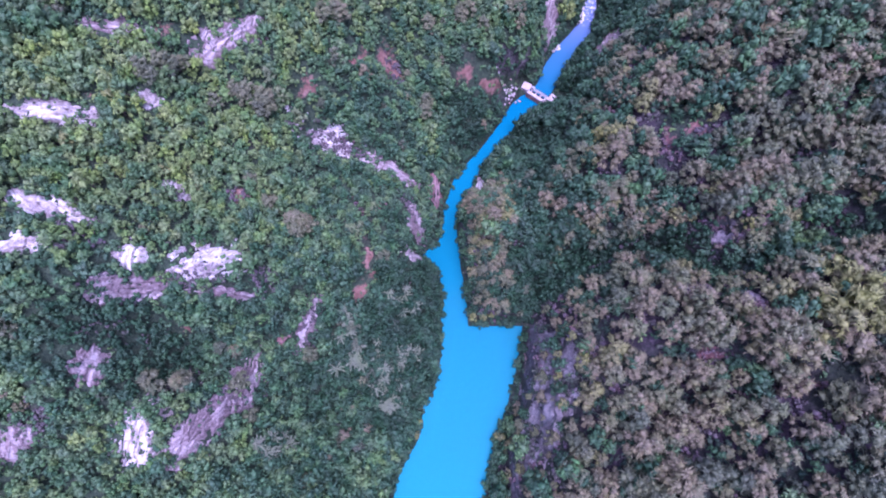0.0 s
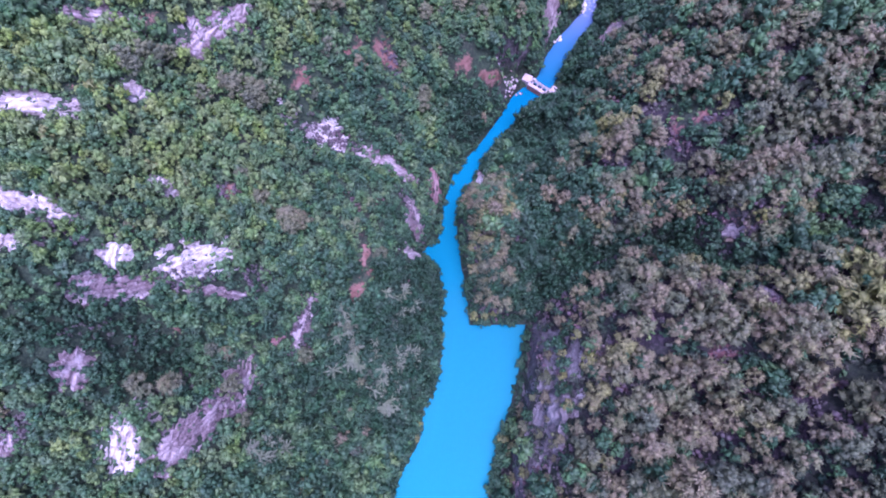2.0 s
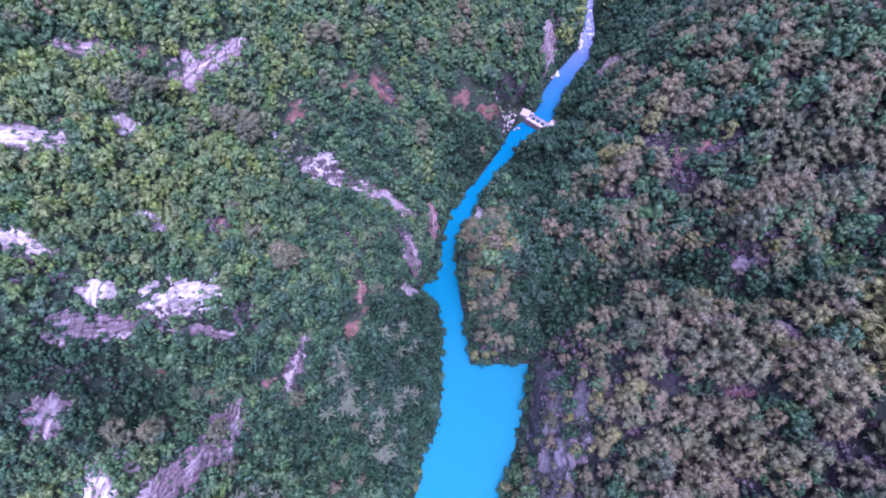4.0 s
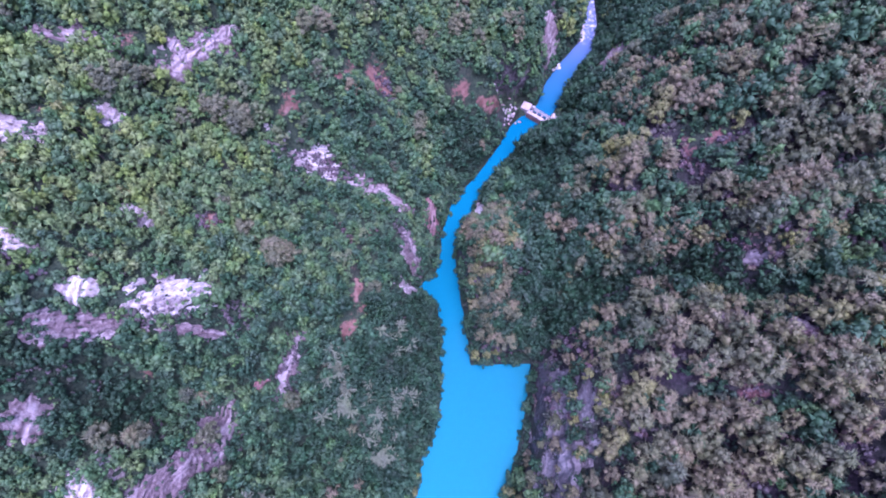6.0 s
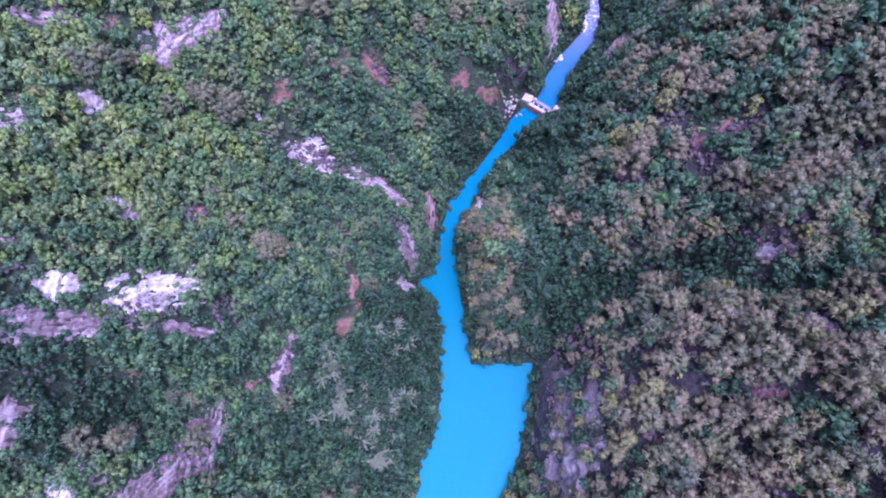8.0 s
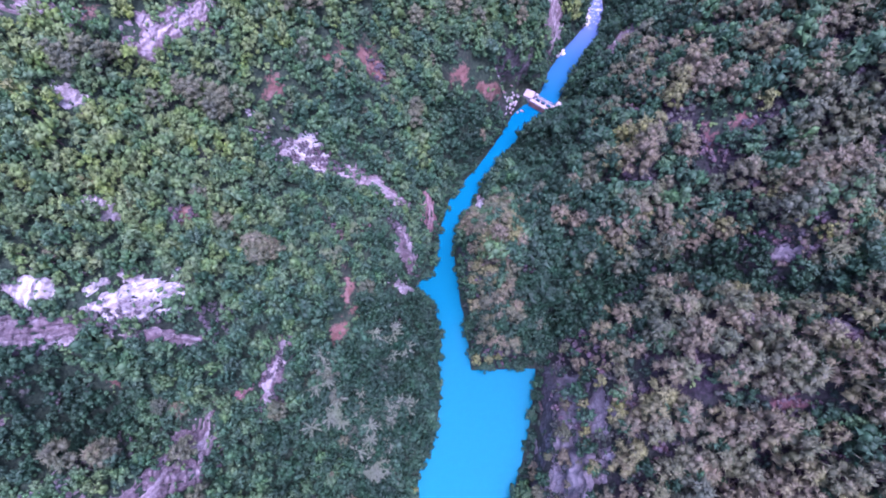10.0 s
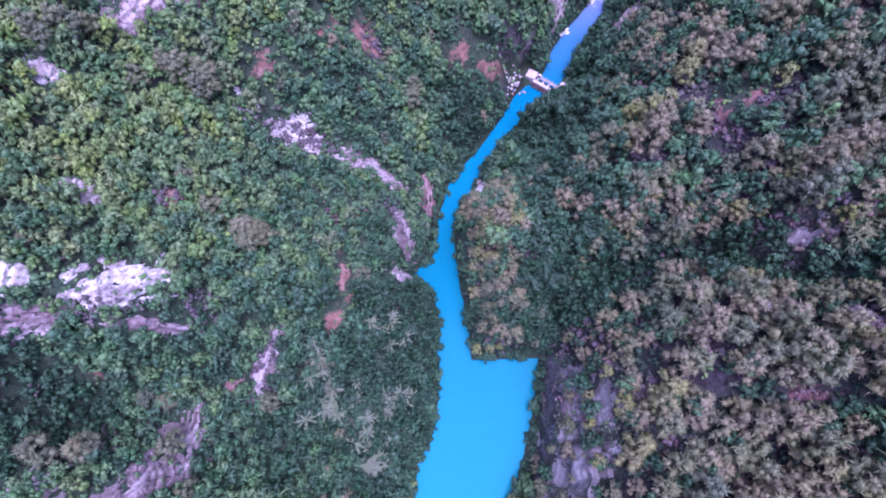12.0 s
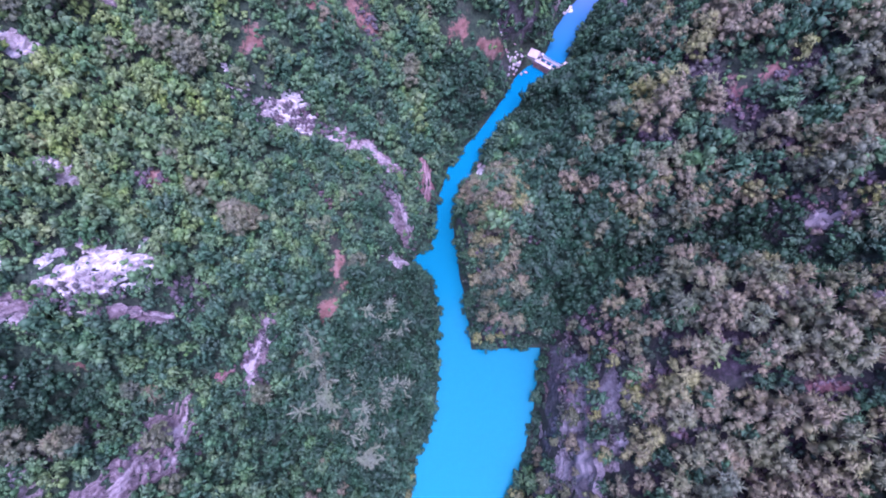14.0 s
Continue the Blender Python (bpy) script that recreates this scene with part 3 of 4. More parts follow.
def pine_crown(rng, r, tall, sprays):
    """A full pine crown: storeys of flattened needle clumps, each with plumes that sweep outward and up."""
    pieces, centre, size = [], [], []
    for n, out, level, broad in ((8, 0.72, 0.34, 0.34), (7, 0.56, 0.56, 0.31), (5, 0.34, 0.76, 0.27), (2, 0.10, 0.92, 0.20)):
        turn = rng.uniform(0, 2 * math.pi)
        for i in range(n):
            a = turn + i * 2 * math.pi / n + rng.normal() * 0.3
            o = r * out * rng.uniform(0.7, 1.25)
            centre.append((o * math.cos(a), o * math.sin(a), tall * (level + rng.uniform(-0.09, 0.09))))
            size.append(r * broad * rng.uniform(0.75, 1.2))
    centre, size = np.array(centre), np.array(size)
    for c, s in zip(centre, size):
        pieces.append((c + KNOT * (s * np.array([rng.uniform(0.7, 1.0), rng.uniform(0.7, 1.0), rng.uniform(0.55, 0.8)])) * (0.55 + 0.6 * rng.random((len(KNOT), 1))), KNOT_F))
    which = rng.choice(len(size), sprays, p=size**2 / (size**2).sum())
    way = rng.normal(size=(sprays, 3))
    way[:, 2] = np.abs(way[:, 2]) * 0.8 - 0.15
    way /= np.linalg.norm(way, axis=1, keepdims=True)
    root = centre[which] + way * np.array([1, 1, 0.7]) * (size[which] * rng.uniform(0.5, 0.95, sprays))[:, None]
    out = centre[which] * np.array([1, 1, 0]) / r
    dome = (root - np.array([0, 0, 0.3 * tall])) * np.array([1, 1, 0.5]) / r
    lean = 0.5 * way * np.array([1, 1, 0.5]) + 0.6 * out + np.array([0, 0, 0.2]) - 0.35 * dome + 0.4 * rng.normal(size=(sprays, 3))
    reach = r * rng.uniform(0.15, 0.32, sprays)
    pieces.append(blades(root, root + lean * reach[:, None], 0.036 * r * rng.uniform(0.7, 1.4, sprays), rng, dome + 0.35 * way, 0.25))
    return join(pieces)


def star_crown(rng, r, tall, fronds):
    """A thin pine whorl seen from above as a star: long limbs feathered on both sides."""
    n = int(rng.integers(11, 15))
    turn = rng.uniform(0, 2 * math.pi) + np.arange(n) * 2 * math.pi / n + rng.normal(size=n) * 0.18
    reach = r * rng.uniform(0.7, 1.1, n)
    high = tall * rng.uniform(0.55, 0.95, n)
    which, along = rng.integers(0, n, fronds), rng.uniform(0.15, 1.0, fronds)
    way = np.stack([np.cos(turn[which]), np.sin(turn[which]), np.full(fronds, 0.12)], 1)
    root = way * (reach[which] * along)[:, None]
    root[:, 2] += high[which]
    aside = np.cross(way, [0, 0, 1.0]) * rng.choice([-1, 1], fronds)[:, None]
    tip = root + (way * 0.9 + aside * 0.55 + rng.normal(size=(fronds, 3)) * 0.25) * (0.24 * r * (1.15 - 0.6 * along))[:, None]
    limbs = np.stack([np.cos(turn), np.sin(turn), np.full(n, 0.12)], 1)
    start = np.stack([np.zeros(n), np.zeros(n), high], 1)
    return join([blades(start, start + limbs * reach[:, None], np.full(n, 0.06 * r), rng, np.array([0, 0, 1.0])), blades(root, tip, np.full(fronds, 0.045 * r), rng, np.array([0, 0, 1.0]))])


def trunk_of(rng, tall, thick, limbs, spread_to):
    """A tapered, slightly bent trunk with limbs."""
    pieces = []

    def limb(a, b, r0, r1, k=5):
        a, b = np.array(a, float), np.array(b, float)
        w = (b - a) / np.linalg.norm(b - a)
        e = np.cross(w, [0.3, 0.9, 0.1])
        e /= np.linalg.norm(e)
        g = np.cross(w, e)
        t = np.arange(k) * 2 * math.pi / k
        ring = np.cos(t)[:, None] * e + np.sin(t)[:, None] * g
        v = np.concatenate([a + ring * r0, b + ring * r1])
        f = [[i, (i + 1) % k, k + (i + 1) % k] for i in range(k)] + [[i, k + (i + 1) % k, k + i] for i in range(k)]
        pieces.append((v, np.array(f)))

    bend = rng.normal(size=2) * 0.06 * tall
    mid = (bend[0], bend[1], tall * 0.5)
    top = (bend[0] * 0.4, bend[1] * 0.4, tall)
    limb((0, 0, -0.8), mid, thick, thick * 0.7)
    limb(mid, top, thick * 0.7, thick * 0.25)
    for i in range(limbs):
        a = i * 2.4 + rng.uniform(0, 1)
        z = tall * (0.45 + 0.45 * i / limbs)
        limb((bend[0] * 0.7, bend[1] * 0.7, z), (spread_to * math.cos(a), spread_to * math.sin(a), z + 0.25 * spread_to), thick * 0.4, thick * 0.12, 4)
    return join(pieces)


rng = np.random.default_rng(7)
BROAD_FORMS = [(broad_crown(rng, 1.0, 2.1, 145, 11), trunk_of(rng, 1.1, 0.075, 4, 0.55)) for _ in range(6)]
PINE_FORMS = [(pine_crown(rng, 1.0, 2.9, 720), trunk_of(rng, 2.5, 0.05, 7, 0.5)) for _ in range(6)]
STAR_FORMS = [star_crown(rng, 1.0, 1.5, 260) for _ in range(4)]
SHRUB_FORMS = [broad_crown(rng, 1.0, 0.8, 28, 4) for _ in range(5)]
FAR_FORMS = [broad_crown(rng, 1.0, 0.9, 36, 7) for _ in range(5)]


def scatter(x0, x1, y0, y1, step, seed):
    """Places in plan, loosely even."""
    g = np.random.default_rng(seed)
    x, y = np.meshgrid(np.arange(x0, x1, step), np.arange(y0, y1, step))
    x = x + np.where((np.arange(x.shape[0]) % 2)[:, None] == 0, 0, step / 2)
    x, y = (x + g.uniform(-0.42, 0.42, x.shape) * step).ravel(), (y + g.uniform(-0.42, 0.42, y.shape) * step).ravel()
    z, d = land(x, y)
    return x, y, z, d, g


# kept free of trees beside the weir
CLEARED = [(47.8, 118.6, 7.2), (25.6, 122.2, 6.0), (32.2, 126.0, 4.4)]


def clear_of(x, y, rim=0.12, room_for=0.7):
    """Whether nothing is bare there, with room for a crown."""
    ok = np.ones(x.shape, bool)
    wob = 0.10 * grain(x, y, 2.0, 90)
    for _, (cx, cy, a, b, turn), _ in OUTCROPS:
        room = room_for * (1.0 if cx < 0 else 0.45)
        ok &= inside(x, y, (cx, cy, a + room, b + room, turn)) + wob < rim
    for cx, cy, a, b, turn in SCARS:
        room = room_for * (1.7 if cx < 0 else 2.6)
        ok &= inside(x, y, (cx, cy, a + room, b + room, turn)) + wob < 0.10
    for cx, cy, room, _ in BENCHES:
        ok &= np.hypot(x - cx, y - cy) > room - 1.8 + room_for
    for cx, cy, room in CLEARED:
        ok &= np.hypot(x - cx, y - cy) > room - 0.7 + room_for
    return ok


def in_gorge(x, y, z, rim=0.0):
    """The stretch of the gorge that has its trees one by one; beyond it the woods are coarser."""
    return (np.abs(x) < 168 - 0.76 * z + 0.2 * (y + 35) + rim) & (y > -44 + 0.17 * z - rim) & (y < 190 - 0.8 * z + rim)


def slope_of(x, y):
    a, _ = land(x + 0.8, y)
    b, _ = land(x - 0.8, y)
    c, _ = land(x, y + 0.8)
    d, _ = land(x, y - 0.8)
    return np.hypot(a - b, c - d) / 1.6


# stands of lighter (plus) and darker (minus) trees; oak minus shifts also put ravine, hollow and bank shade into the
# leaf colour: x, y, reach, shift
OAK_TONE_AND_SHADE = [(-66.5, 92.6, 15, 0.14), (-95.2, 70.9, 12, 0.12), (-73.4, 73.4, 17, 0.14), (-51.1, 61.3, 14, 0.06), (-6, 98.6, 7, 0.35), (-28, 22, 14, -0.22), (-40, 103.9, 14, 0.1), (-79.1, 14.8, 13, -0.3), (-91, 11.7, 14, -0.28), (-58.1, 26.1, 8, -0.2), (-80.6, 60.4, 9, 0.12), (-21.3, 95, 12, -0.22), (-8.1, 20.3, 15, -0.32), (-6.2, 43.2, 14, -0.42), (-12.3, 30.6, 14, -0.2), (9, 102.6, 9, -0.4), (28, 112, 12, -0.2), (-42.3, 4.1, 16, -0.12), (-20.2, -0, 14, -0.28), (49.8, 45.9, 9, -0.5), (61.8, 43.0, 8, -0.5), (27.5, 41, 12, -0.6), (23.5, 35.2, 9, -0.5), (27, 64.3, 10, -0.08), (75.4, 40.8, 8, -0.35), (37.2, 61.9, 14, 0.04), (40.6, 96.4, 14, -0.12), (0, 138.3, 16, 0.1)]
PINE_STANDS = [(62, 8, 30, -0.04), (16.1, 56.3, 12, 0.08), (74.3, 4.1, 14, 0.14), (51.2, 17.7, 14, 0.1), (90, 22.5, 12, 0.42), (67.6, 32.8, 9, 0.16), (62.9, 107.6, 20, 0.08), (54, 78, 16, 0.28), (79.4, 91.6, 12, 0.06), (60.8, 66.9, 12, 0.05), (46.2, -0.1, 12, 0.2), (39.3, 17.7, 10, 0.16), (-30.7, 10.2, 30, -0.1)]


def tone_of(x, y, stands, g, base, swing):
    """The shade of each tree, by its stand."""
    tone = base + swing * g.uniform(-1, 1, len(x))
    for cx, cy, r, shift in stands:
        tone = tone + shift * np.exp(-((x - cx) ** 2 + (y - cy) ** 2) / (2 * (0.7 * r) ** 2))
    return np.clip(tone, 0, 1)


def wood(name, forms, x, y, z, size, tall, mat, g, label, category, tone=None):
    """Many trees that nobody could count, as one mesh."""
    vs, fs, sh, n = [], [], [], 0
    spin = g.uniform(0, 2 * math.pi, len(x))
    tone = g.random(len(x)) if tone is None else tone
    pick = g.integers(0, len(forms), len(x))
    for i in range(len(x)):
        v, f = forms[pick[i]]
        c, s = math.cos(spin[i]) * size[i], math.sin(spin[i]) * size[i]
        w = np.empty_like(v)
        w[:, 0] = x[i] + v[:, 0] * c - v[:, 1] * s
        w[:, 1] = y[i] + v[:, 0] * s + v[:, 1] * c
        w[:, 2] = z[i] + v[:, 2] * size[i] * tall[i]
        vs.append(w), fs.append(f + n), sh.append(np.full(len(v), tone[i]))
        n += len(v)
    ob = new(name, mesh_of(name, np.concatenate(vs), np.concatenate(fs), mat, True, np.concatenate(sh)))
    return tagged(ob, label, category, kind="stuff")


def tree_kind(name, forms, crown_mat, label, group, category="tree"):
    """One tree of each form, to be copied: trunk and crown under an empty."""
    made = []
    for crown, trunk in forms:
        root = new(name)
        part("trunk", mesh_of("trunk", *trunk, bark), root, "brown bark trunk with limbs")
        part("crown", mesh_of("crown", *crown, crown_mat, True), root)
        made.append(tagged(root, label, category, group))
    return made


def plant(kinds, places):
    """Sets the first of each form at its place and copies the rest. Places: x, y, z, size, height, turn, form, shade."""
    used = set()
    for x, y, z, s, h, turn, k, shade in places:
        m = Matrix.LocRotScale((x, y, z), Euler((0, 0, turn)), (s, s, s * h))
        if k in used:
            ob = copy_thing(kinds[k], Matrix.Identity(4))
        else:
            ob = kinds[k]
            used.add(k)
        ob.matrix_basis = m
        for child in ob.children:
            child.color = (shade, shade, shade, 1)
    for k, ob in enumerate(kinds):
        if k not in used:
            for o in (*ob.children_recursive, ob):
                bpy.data.objects.remove(o)


# dry mauve, lilac or brown scrub: x, y, half length, half width, turn, its shade
DRY_LEFT = [(-86.4, 17.0, 5, 3.5, 0, 0.62), (-82.1, 15.7, 5, 3, 0, 0.62), (-43.4, 22.8, 3.2, 7.5, -12, 0.64), (-72.6, 4.6, 9, 3, 40, 0.55), (-53, 33.4, 5, 5, 0, 0.66), (-65.9, 29.6, 6, 3, 20, 0.6), (-88.2, 37.6, 6, 3, -25, 0.7), (-29.2, 63.5, 6.5, 2.6, -50, 0.88), (-21.2, 63.4, 3, 2.2, 0, 0.88), (-59.1, 58.9, 5, 3.4, 38, 0.75), (-12.3, 37.9, 1.6, 5, 0, 0.88), (-12.9, 67.5, 3, 6, 10, 0.6), (-16.2, 112.4, 4, 6, 40, 0.72), (-99.6, -5, 6, 6, 0, 0.6), (-37.5, 84.2, 10, 5, -13, 0.7)]
DRY_RIGHT = [(45.8, 12.5, 4, 3, 20, 0.74), (52.2, 1.6, 2.6, 2.2, 0, 0.74), (68.9, 27.1, 4.5, 2.8, -30, 0.74), (79.4, 21.9, 5.5, 2.6, -40, 0.76), (70.8, 9.5, 3.4, 2.6, 0, 0.82), (84.1, 1.5, 5, 3.5, 0, 0.84), (74.8, 0.4, 3, 2.4, 0, 0.74), (79.5, 45.4, 9, 3.0, -24, 0.80), (67.9, 72.1, 6, 2.4, -65, 0.85), (76.9, 73.3, 6, 2.6, -38, 0.76), (56.3, 76, 4, 2.6, 47, 0.72), (96.2, 62, 6, 4, 30, 0.74), (90.7, 46.3, 6, 3, -20, 0.8)]
DRY_PATCHES = DRY_LEFT + DRY_RIGHT


def dry_shade(x, y, room=0.0):
    """How far into a dry patch a place lies, and the shade of the scrub there."""
    deep, shade = np.zeros(x.shape), np.zeros(x.shape)
    for cx, cy, a, b, turn, tone in DRY_PATCHES:
        w = inside(x, y, (cx, cy, a + room, b + room, turn))
        shade = np.where(w > deep, tone, shade)
        deep = np.maximum(deep, w)
    return deep, shade


LEFT_PINES = [(-61.7, 86.6, -48.9, 84.8, 2.6, 11, 0.34), (-79.1, 83.1, -68.6, 86.8, 3.0, 5, 0.30), (-48.7, 52, -38.9, 52.1, 3.2, 8, 0.42), (-34.4, 20.2, -8.1, 12.1, 9, 32, 1.6), (-20.3, 33.4, -8.2, 30.6, 4, 8, 1.6), (-24.4, 2, -12, -6, 7, 14, 1.6), (-57, -16.3, -48, -12.6, 4, 9, 1.6), (-79, 3.6, -60, 4.5, 2.6, 7, 0.36), (-6, 127, 14, 131, 3, 5, 0.3), (20, 134, 30, 138, 3, 3, 0.3), (-38, 112, -31, 116, 2, 3, 0.34), (-8, 101, -3, 105, 2, 3, 0.3)]


# left slope: evergreen oaks, a few pines among them
def pine_chance(x, y, z):
    """How far the pines have the slope to themselves."""
    _, _, left, right = bank_sides(x, y)
    lone = np.where((x > -46) & (y < 28), 0.22, np.where((x > -40) & (y > 92), 0.15, 0.06))
    crest = np.exp(-(((x - 17) / 9) ** 2 + ((y - 54) / 26) ** 2))
    gully = np.exp(-((bank_distance(x, y, RAVINES[0][2]) / 4.4) ** 2))
    gully = np.maximum(gully, np.exp(-(((x - 31) / 9) ** 2 + ((y - 37) / 7) ** 2)))
    high = np.clip((z - 22 - 0.04 * np.clip(y - 15, 0, 90)) / 16, 0, 1)
    low = np.exp(-((x - 40) / 13) ** 2) * np.clip((y - 52) / 20, 0, 1)
    share = np.maximum(high * (1 - 0.85 * gully) * (1 - 0.2 * low), crest)
    share = np.where(y < 34, np.maximum(share, 0.9 * (1 - gully)), share)
    share = share * np.where(y > 34, np.clip(0.92 + 0.9 * grain(x, y, 9, 54), 0.4, 1), 1)
    return np.where(left, lone, share)


dry = np.where(bank_sides(gx, gy)[3], pine_chance(gx, gy, gz), 0.0) * np.clip(0.75 + 0.7 * grain(gx, gy, 9, 62), 0, 1)
ground.data.attributes.new("dry", "FLOAT", "POINT").data.foreach_set("value", dry.ravel().astype(np.float32))

x, y, z, d, g = scatter(-150, 150, -52, 222, 2.45, 21)
chance = pine_chance(x, y, z)
_, _, left, right = bank_sides(x, y)
slope = slope_of(x, y)
keep = in_gorge(x, y, z) & (d > 0.6) & clear_of(x, y, 0.10) & (slope < 12) & (g.random(len(x)) > 1.3 * dry_shade(x, y)[0]) & np.where(right, (g.random(len(x)) > 0.84 * chance) | (slope > 4.5) & (y > 34), True)
size = 2.1 * (1 + 0.22 * grain(x, y, 30, 51)) * np.exp(g.normal(0, 0.19, len(x)))
size = size * (1 + 0.28 * np.clip((45 - z) / 45, 0, 1)) * np.clip(d / 3.4, 0.45, 1) * np.where(right, 1.3, 1)
x, y, z, size, d = x[keep], y[keep], z[keep], size[keep], d[keep]
tone = np.clip(tone_of(x, y, OAK_TONE_AND_SHADE, g, 0.42, 0.24) + 0.22 * np.clip((z - 15) / 55, 0, 1) - 0.08, 0, 1)
# right-hand oaks toned down, some ravine and gap shade put into their colour
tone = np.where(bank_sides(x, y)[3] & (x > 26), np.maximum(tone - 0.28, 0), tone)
near = (x > -90) & (x < -66) & (y > 36) & (y < 92)
oaks = tree_kind("oak_tree", BROAD_FORMS, leaves_broad, "evergreen oak with a dense rounded green crown on the slope", "oaks on the slope")
chosen = np.flatnonzero(near)[:290]
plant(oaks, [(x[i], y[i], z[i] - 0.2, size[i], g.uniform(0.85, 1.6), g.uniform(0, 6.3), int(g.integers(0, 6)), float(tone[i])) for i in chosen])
rest = np.ones(len(x), bool)
rest[chosen] = False
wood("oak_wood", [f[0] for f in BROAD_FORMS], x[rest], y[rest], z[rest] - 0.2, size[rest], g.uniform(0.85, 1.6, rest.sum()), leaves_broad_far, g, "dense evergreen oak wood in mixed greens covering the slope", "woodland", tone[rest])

# right slope: open pines over scrub
x, y, z, d, g = scatter(-150, 150, -52, 222, 4.45, 22)
chance = pine_chance(x, y, z)
slope = slope_of(x, y)
keep = in_gorge(x, y, z) & (d > 2.5) & clear_of(x, y, 0.3) & (slope < 4.5) & (g.random(len(x)) > 1.6 * dry_shade(x, y, 0.2)[0]) & (g.random(len(x)) < chance * np.where((y < 30) & (d < 9), 0.6, 1))
size = 2.95 * (1 + 0.2 * grain(x, y, 18, 52)) * np.where(g.random(len(x)) < 0.3, g.uniform(0.55, 0.8, len(x)), g.uniform(0.9, 1.25, len(x))) * np.clip(1.10 - 0.001 * (y - 35), 0.95, 1.10) * np.where(x < 30, 0.72, 1) * np.where((y < 30) & (d < 20), np.clip(d / 20, 0.5, 1), 1)
x, y, z, size, d = x[keep], y[keep], z[keep], size[keep], d[keep]
tone = tone_of(x, y, PINE_STANDS, g, 0.34, 0.22)
near = (x > 56) & (x < 84) & (y > -10) & (y < 80)
pines = tree_kind("pine_tree", PINE_FORMS, needles, "grey-green pine with spreading needle fans on the steep slope", "pines on the slope")
chosen = np.flatnonzero(near)[:290]
plant(pines, [(x[i], y[i], z[i] - 0.4, size[i], g.uniform(0.95, 1.45), g.uniform(0, 6.3), int(g.integers(0, 6)), float(tone[i])) for i in chosen])
rest = np.ones(len(x), bool)
rest[chosen] = False
wood("pine_wood", [f[0] for f in PINE_FORMS], x[rest], y[rest], z[rest] - 0.4, size[rest], g.uniform(0.9, 1.35, rest.sum()), needles_far, g, "open pine wood in grey-green and olive covering the slope", "woodland", tone[rest])

# pines that stand close on the steep flank of the ravine
x, y, z, d, g = scatter(38, 104, 34, 66, 3.1, 34)
off = bank_distance(x, y, RAVINES[0][2])
keep = clear_of(x, y, 0.4) & (off > 4.6) & (off < 13) & (y > np.interp(x, *np.array(RAVINES[0][2]).T)) & (g.random(len(x)) < 0.6)
x, y, z = x[keep], y[keep], z[keep]
wood("pine_wood", [f[0] for f in PINE_FORMS], x, y, z - 0.4, g.uniform(1.7, 2.7, len(x)), g.uniform(0.9, 1.3, len(x)), needles_far, g, "olive and pinkish pines on the ravine's steep flank", "woodland", tone_of(x, y, PINE_STANDS, g, 0.58, 0.22))

# scrub that hangs on the ravine's walls
x, y, z, d, g = scatter(34, 104, 32, 62, 1.15, 35)
keep = clear_of(x, y, 0.4, 0.2) & (slope_of(x, y) > 2.0) & (g.random(len(x)) < 0.7)
x, y, z = x[keep], y[keep], z[keep]
wood("scrub", SHRUB_FORMS, x, y, z - 0.2, g.uniform(0.8, 1.6, len(x)), g.uniform(0.9, 1.6, len(x)), shrub_leaves, g, "dark green and purple scrub hanging on the ravine's walls", "scrub", np.clip(0.34 + 0.8 * grain(x, y, 5, 98) + g.uniform(-0.1, 0.1, len(x)), 0, 0.84))

# smaller pines crowd the spur above the narrows and the cliff's brow
x, y, z, d, g = scatter(4, 46, -44, 86, 3.4, 27)
_, _, left, right = bank_sides(x, y)
keep = right & (d > 1.8) & ~((x > 23) & (y > 30) & (y < 46)) & clear_of(x, y, 0.3) & (np.exp(-(((x - 16) / 10) ** 2 + ((y - 54) / 26) ** 2)) + 0.5 * grain(x, y, 9, 55) + g.uniform(-0.15, 0.15, len(x)) + (y < 34) * np.exp(-((d - 10) / 5) ** 2) * g.uniform(0.6, 1.4, len(x)) > 0.45)
x, y, z = x[keep], y[keep], z[keep]
wood("pine_wood", [f[0] for f in PINE_FORMS], x, y, z - 0.3, np.where(y < 30, g.uniform(1.2, 2.3, len(x)), g.uniform(2.1, 3.3, len(x))), g.uniform(0.9, 1.3, len(x)), needles_far, g, "small pinkish and olive pines crowding the spur", "woodland", tone_of(x, y, PINE_STANDS, g, 0.46, 0.20))

# grey scrub over the rock of the brow
x, y, z, d, g = scatter(18, 60, -44, 32, 1.45, 29)
_, _, left, right = bank_sides(x, y)
keep = right & (d > np.interp(y, STATIONS, RIGHT_FOOT) + 2.0) & (d < 20) & (grain(x, y, 2.6, 96) > 0.1)
x, y, z = x[keep], y[keep], z[keep]
wood("scrub", SHRUB_FORMS, x, y, z + 0.2, g.uniform(0.7, 1.6, len(x)), g.uniform(0.8, 1.5, len(x)), shrub_leaves, g, "grey and mauve scrub over the rock above the pool", "scrub", g.uniform(0.42, 0.62, len(x)))

# low scrub between the pines
x, y, z, d, g = scatter(4, 150, -52, 222, 2.0, 23)
_, _, left, right = bank_sides(x, y)
keep = in_gorge(x, y, z) & right & (d > 0.5) & clear_of(x, y, 0.45) & (g.random(len(x)) < 0.9) & (pine_chance(x, y, z) > 0.2)
x, y, z = x[keep], y[keep], z[keep]
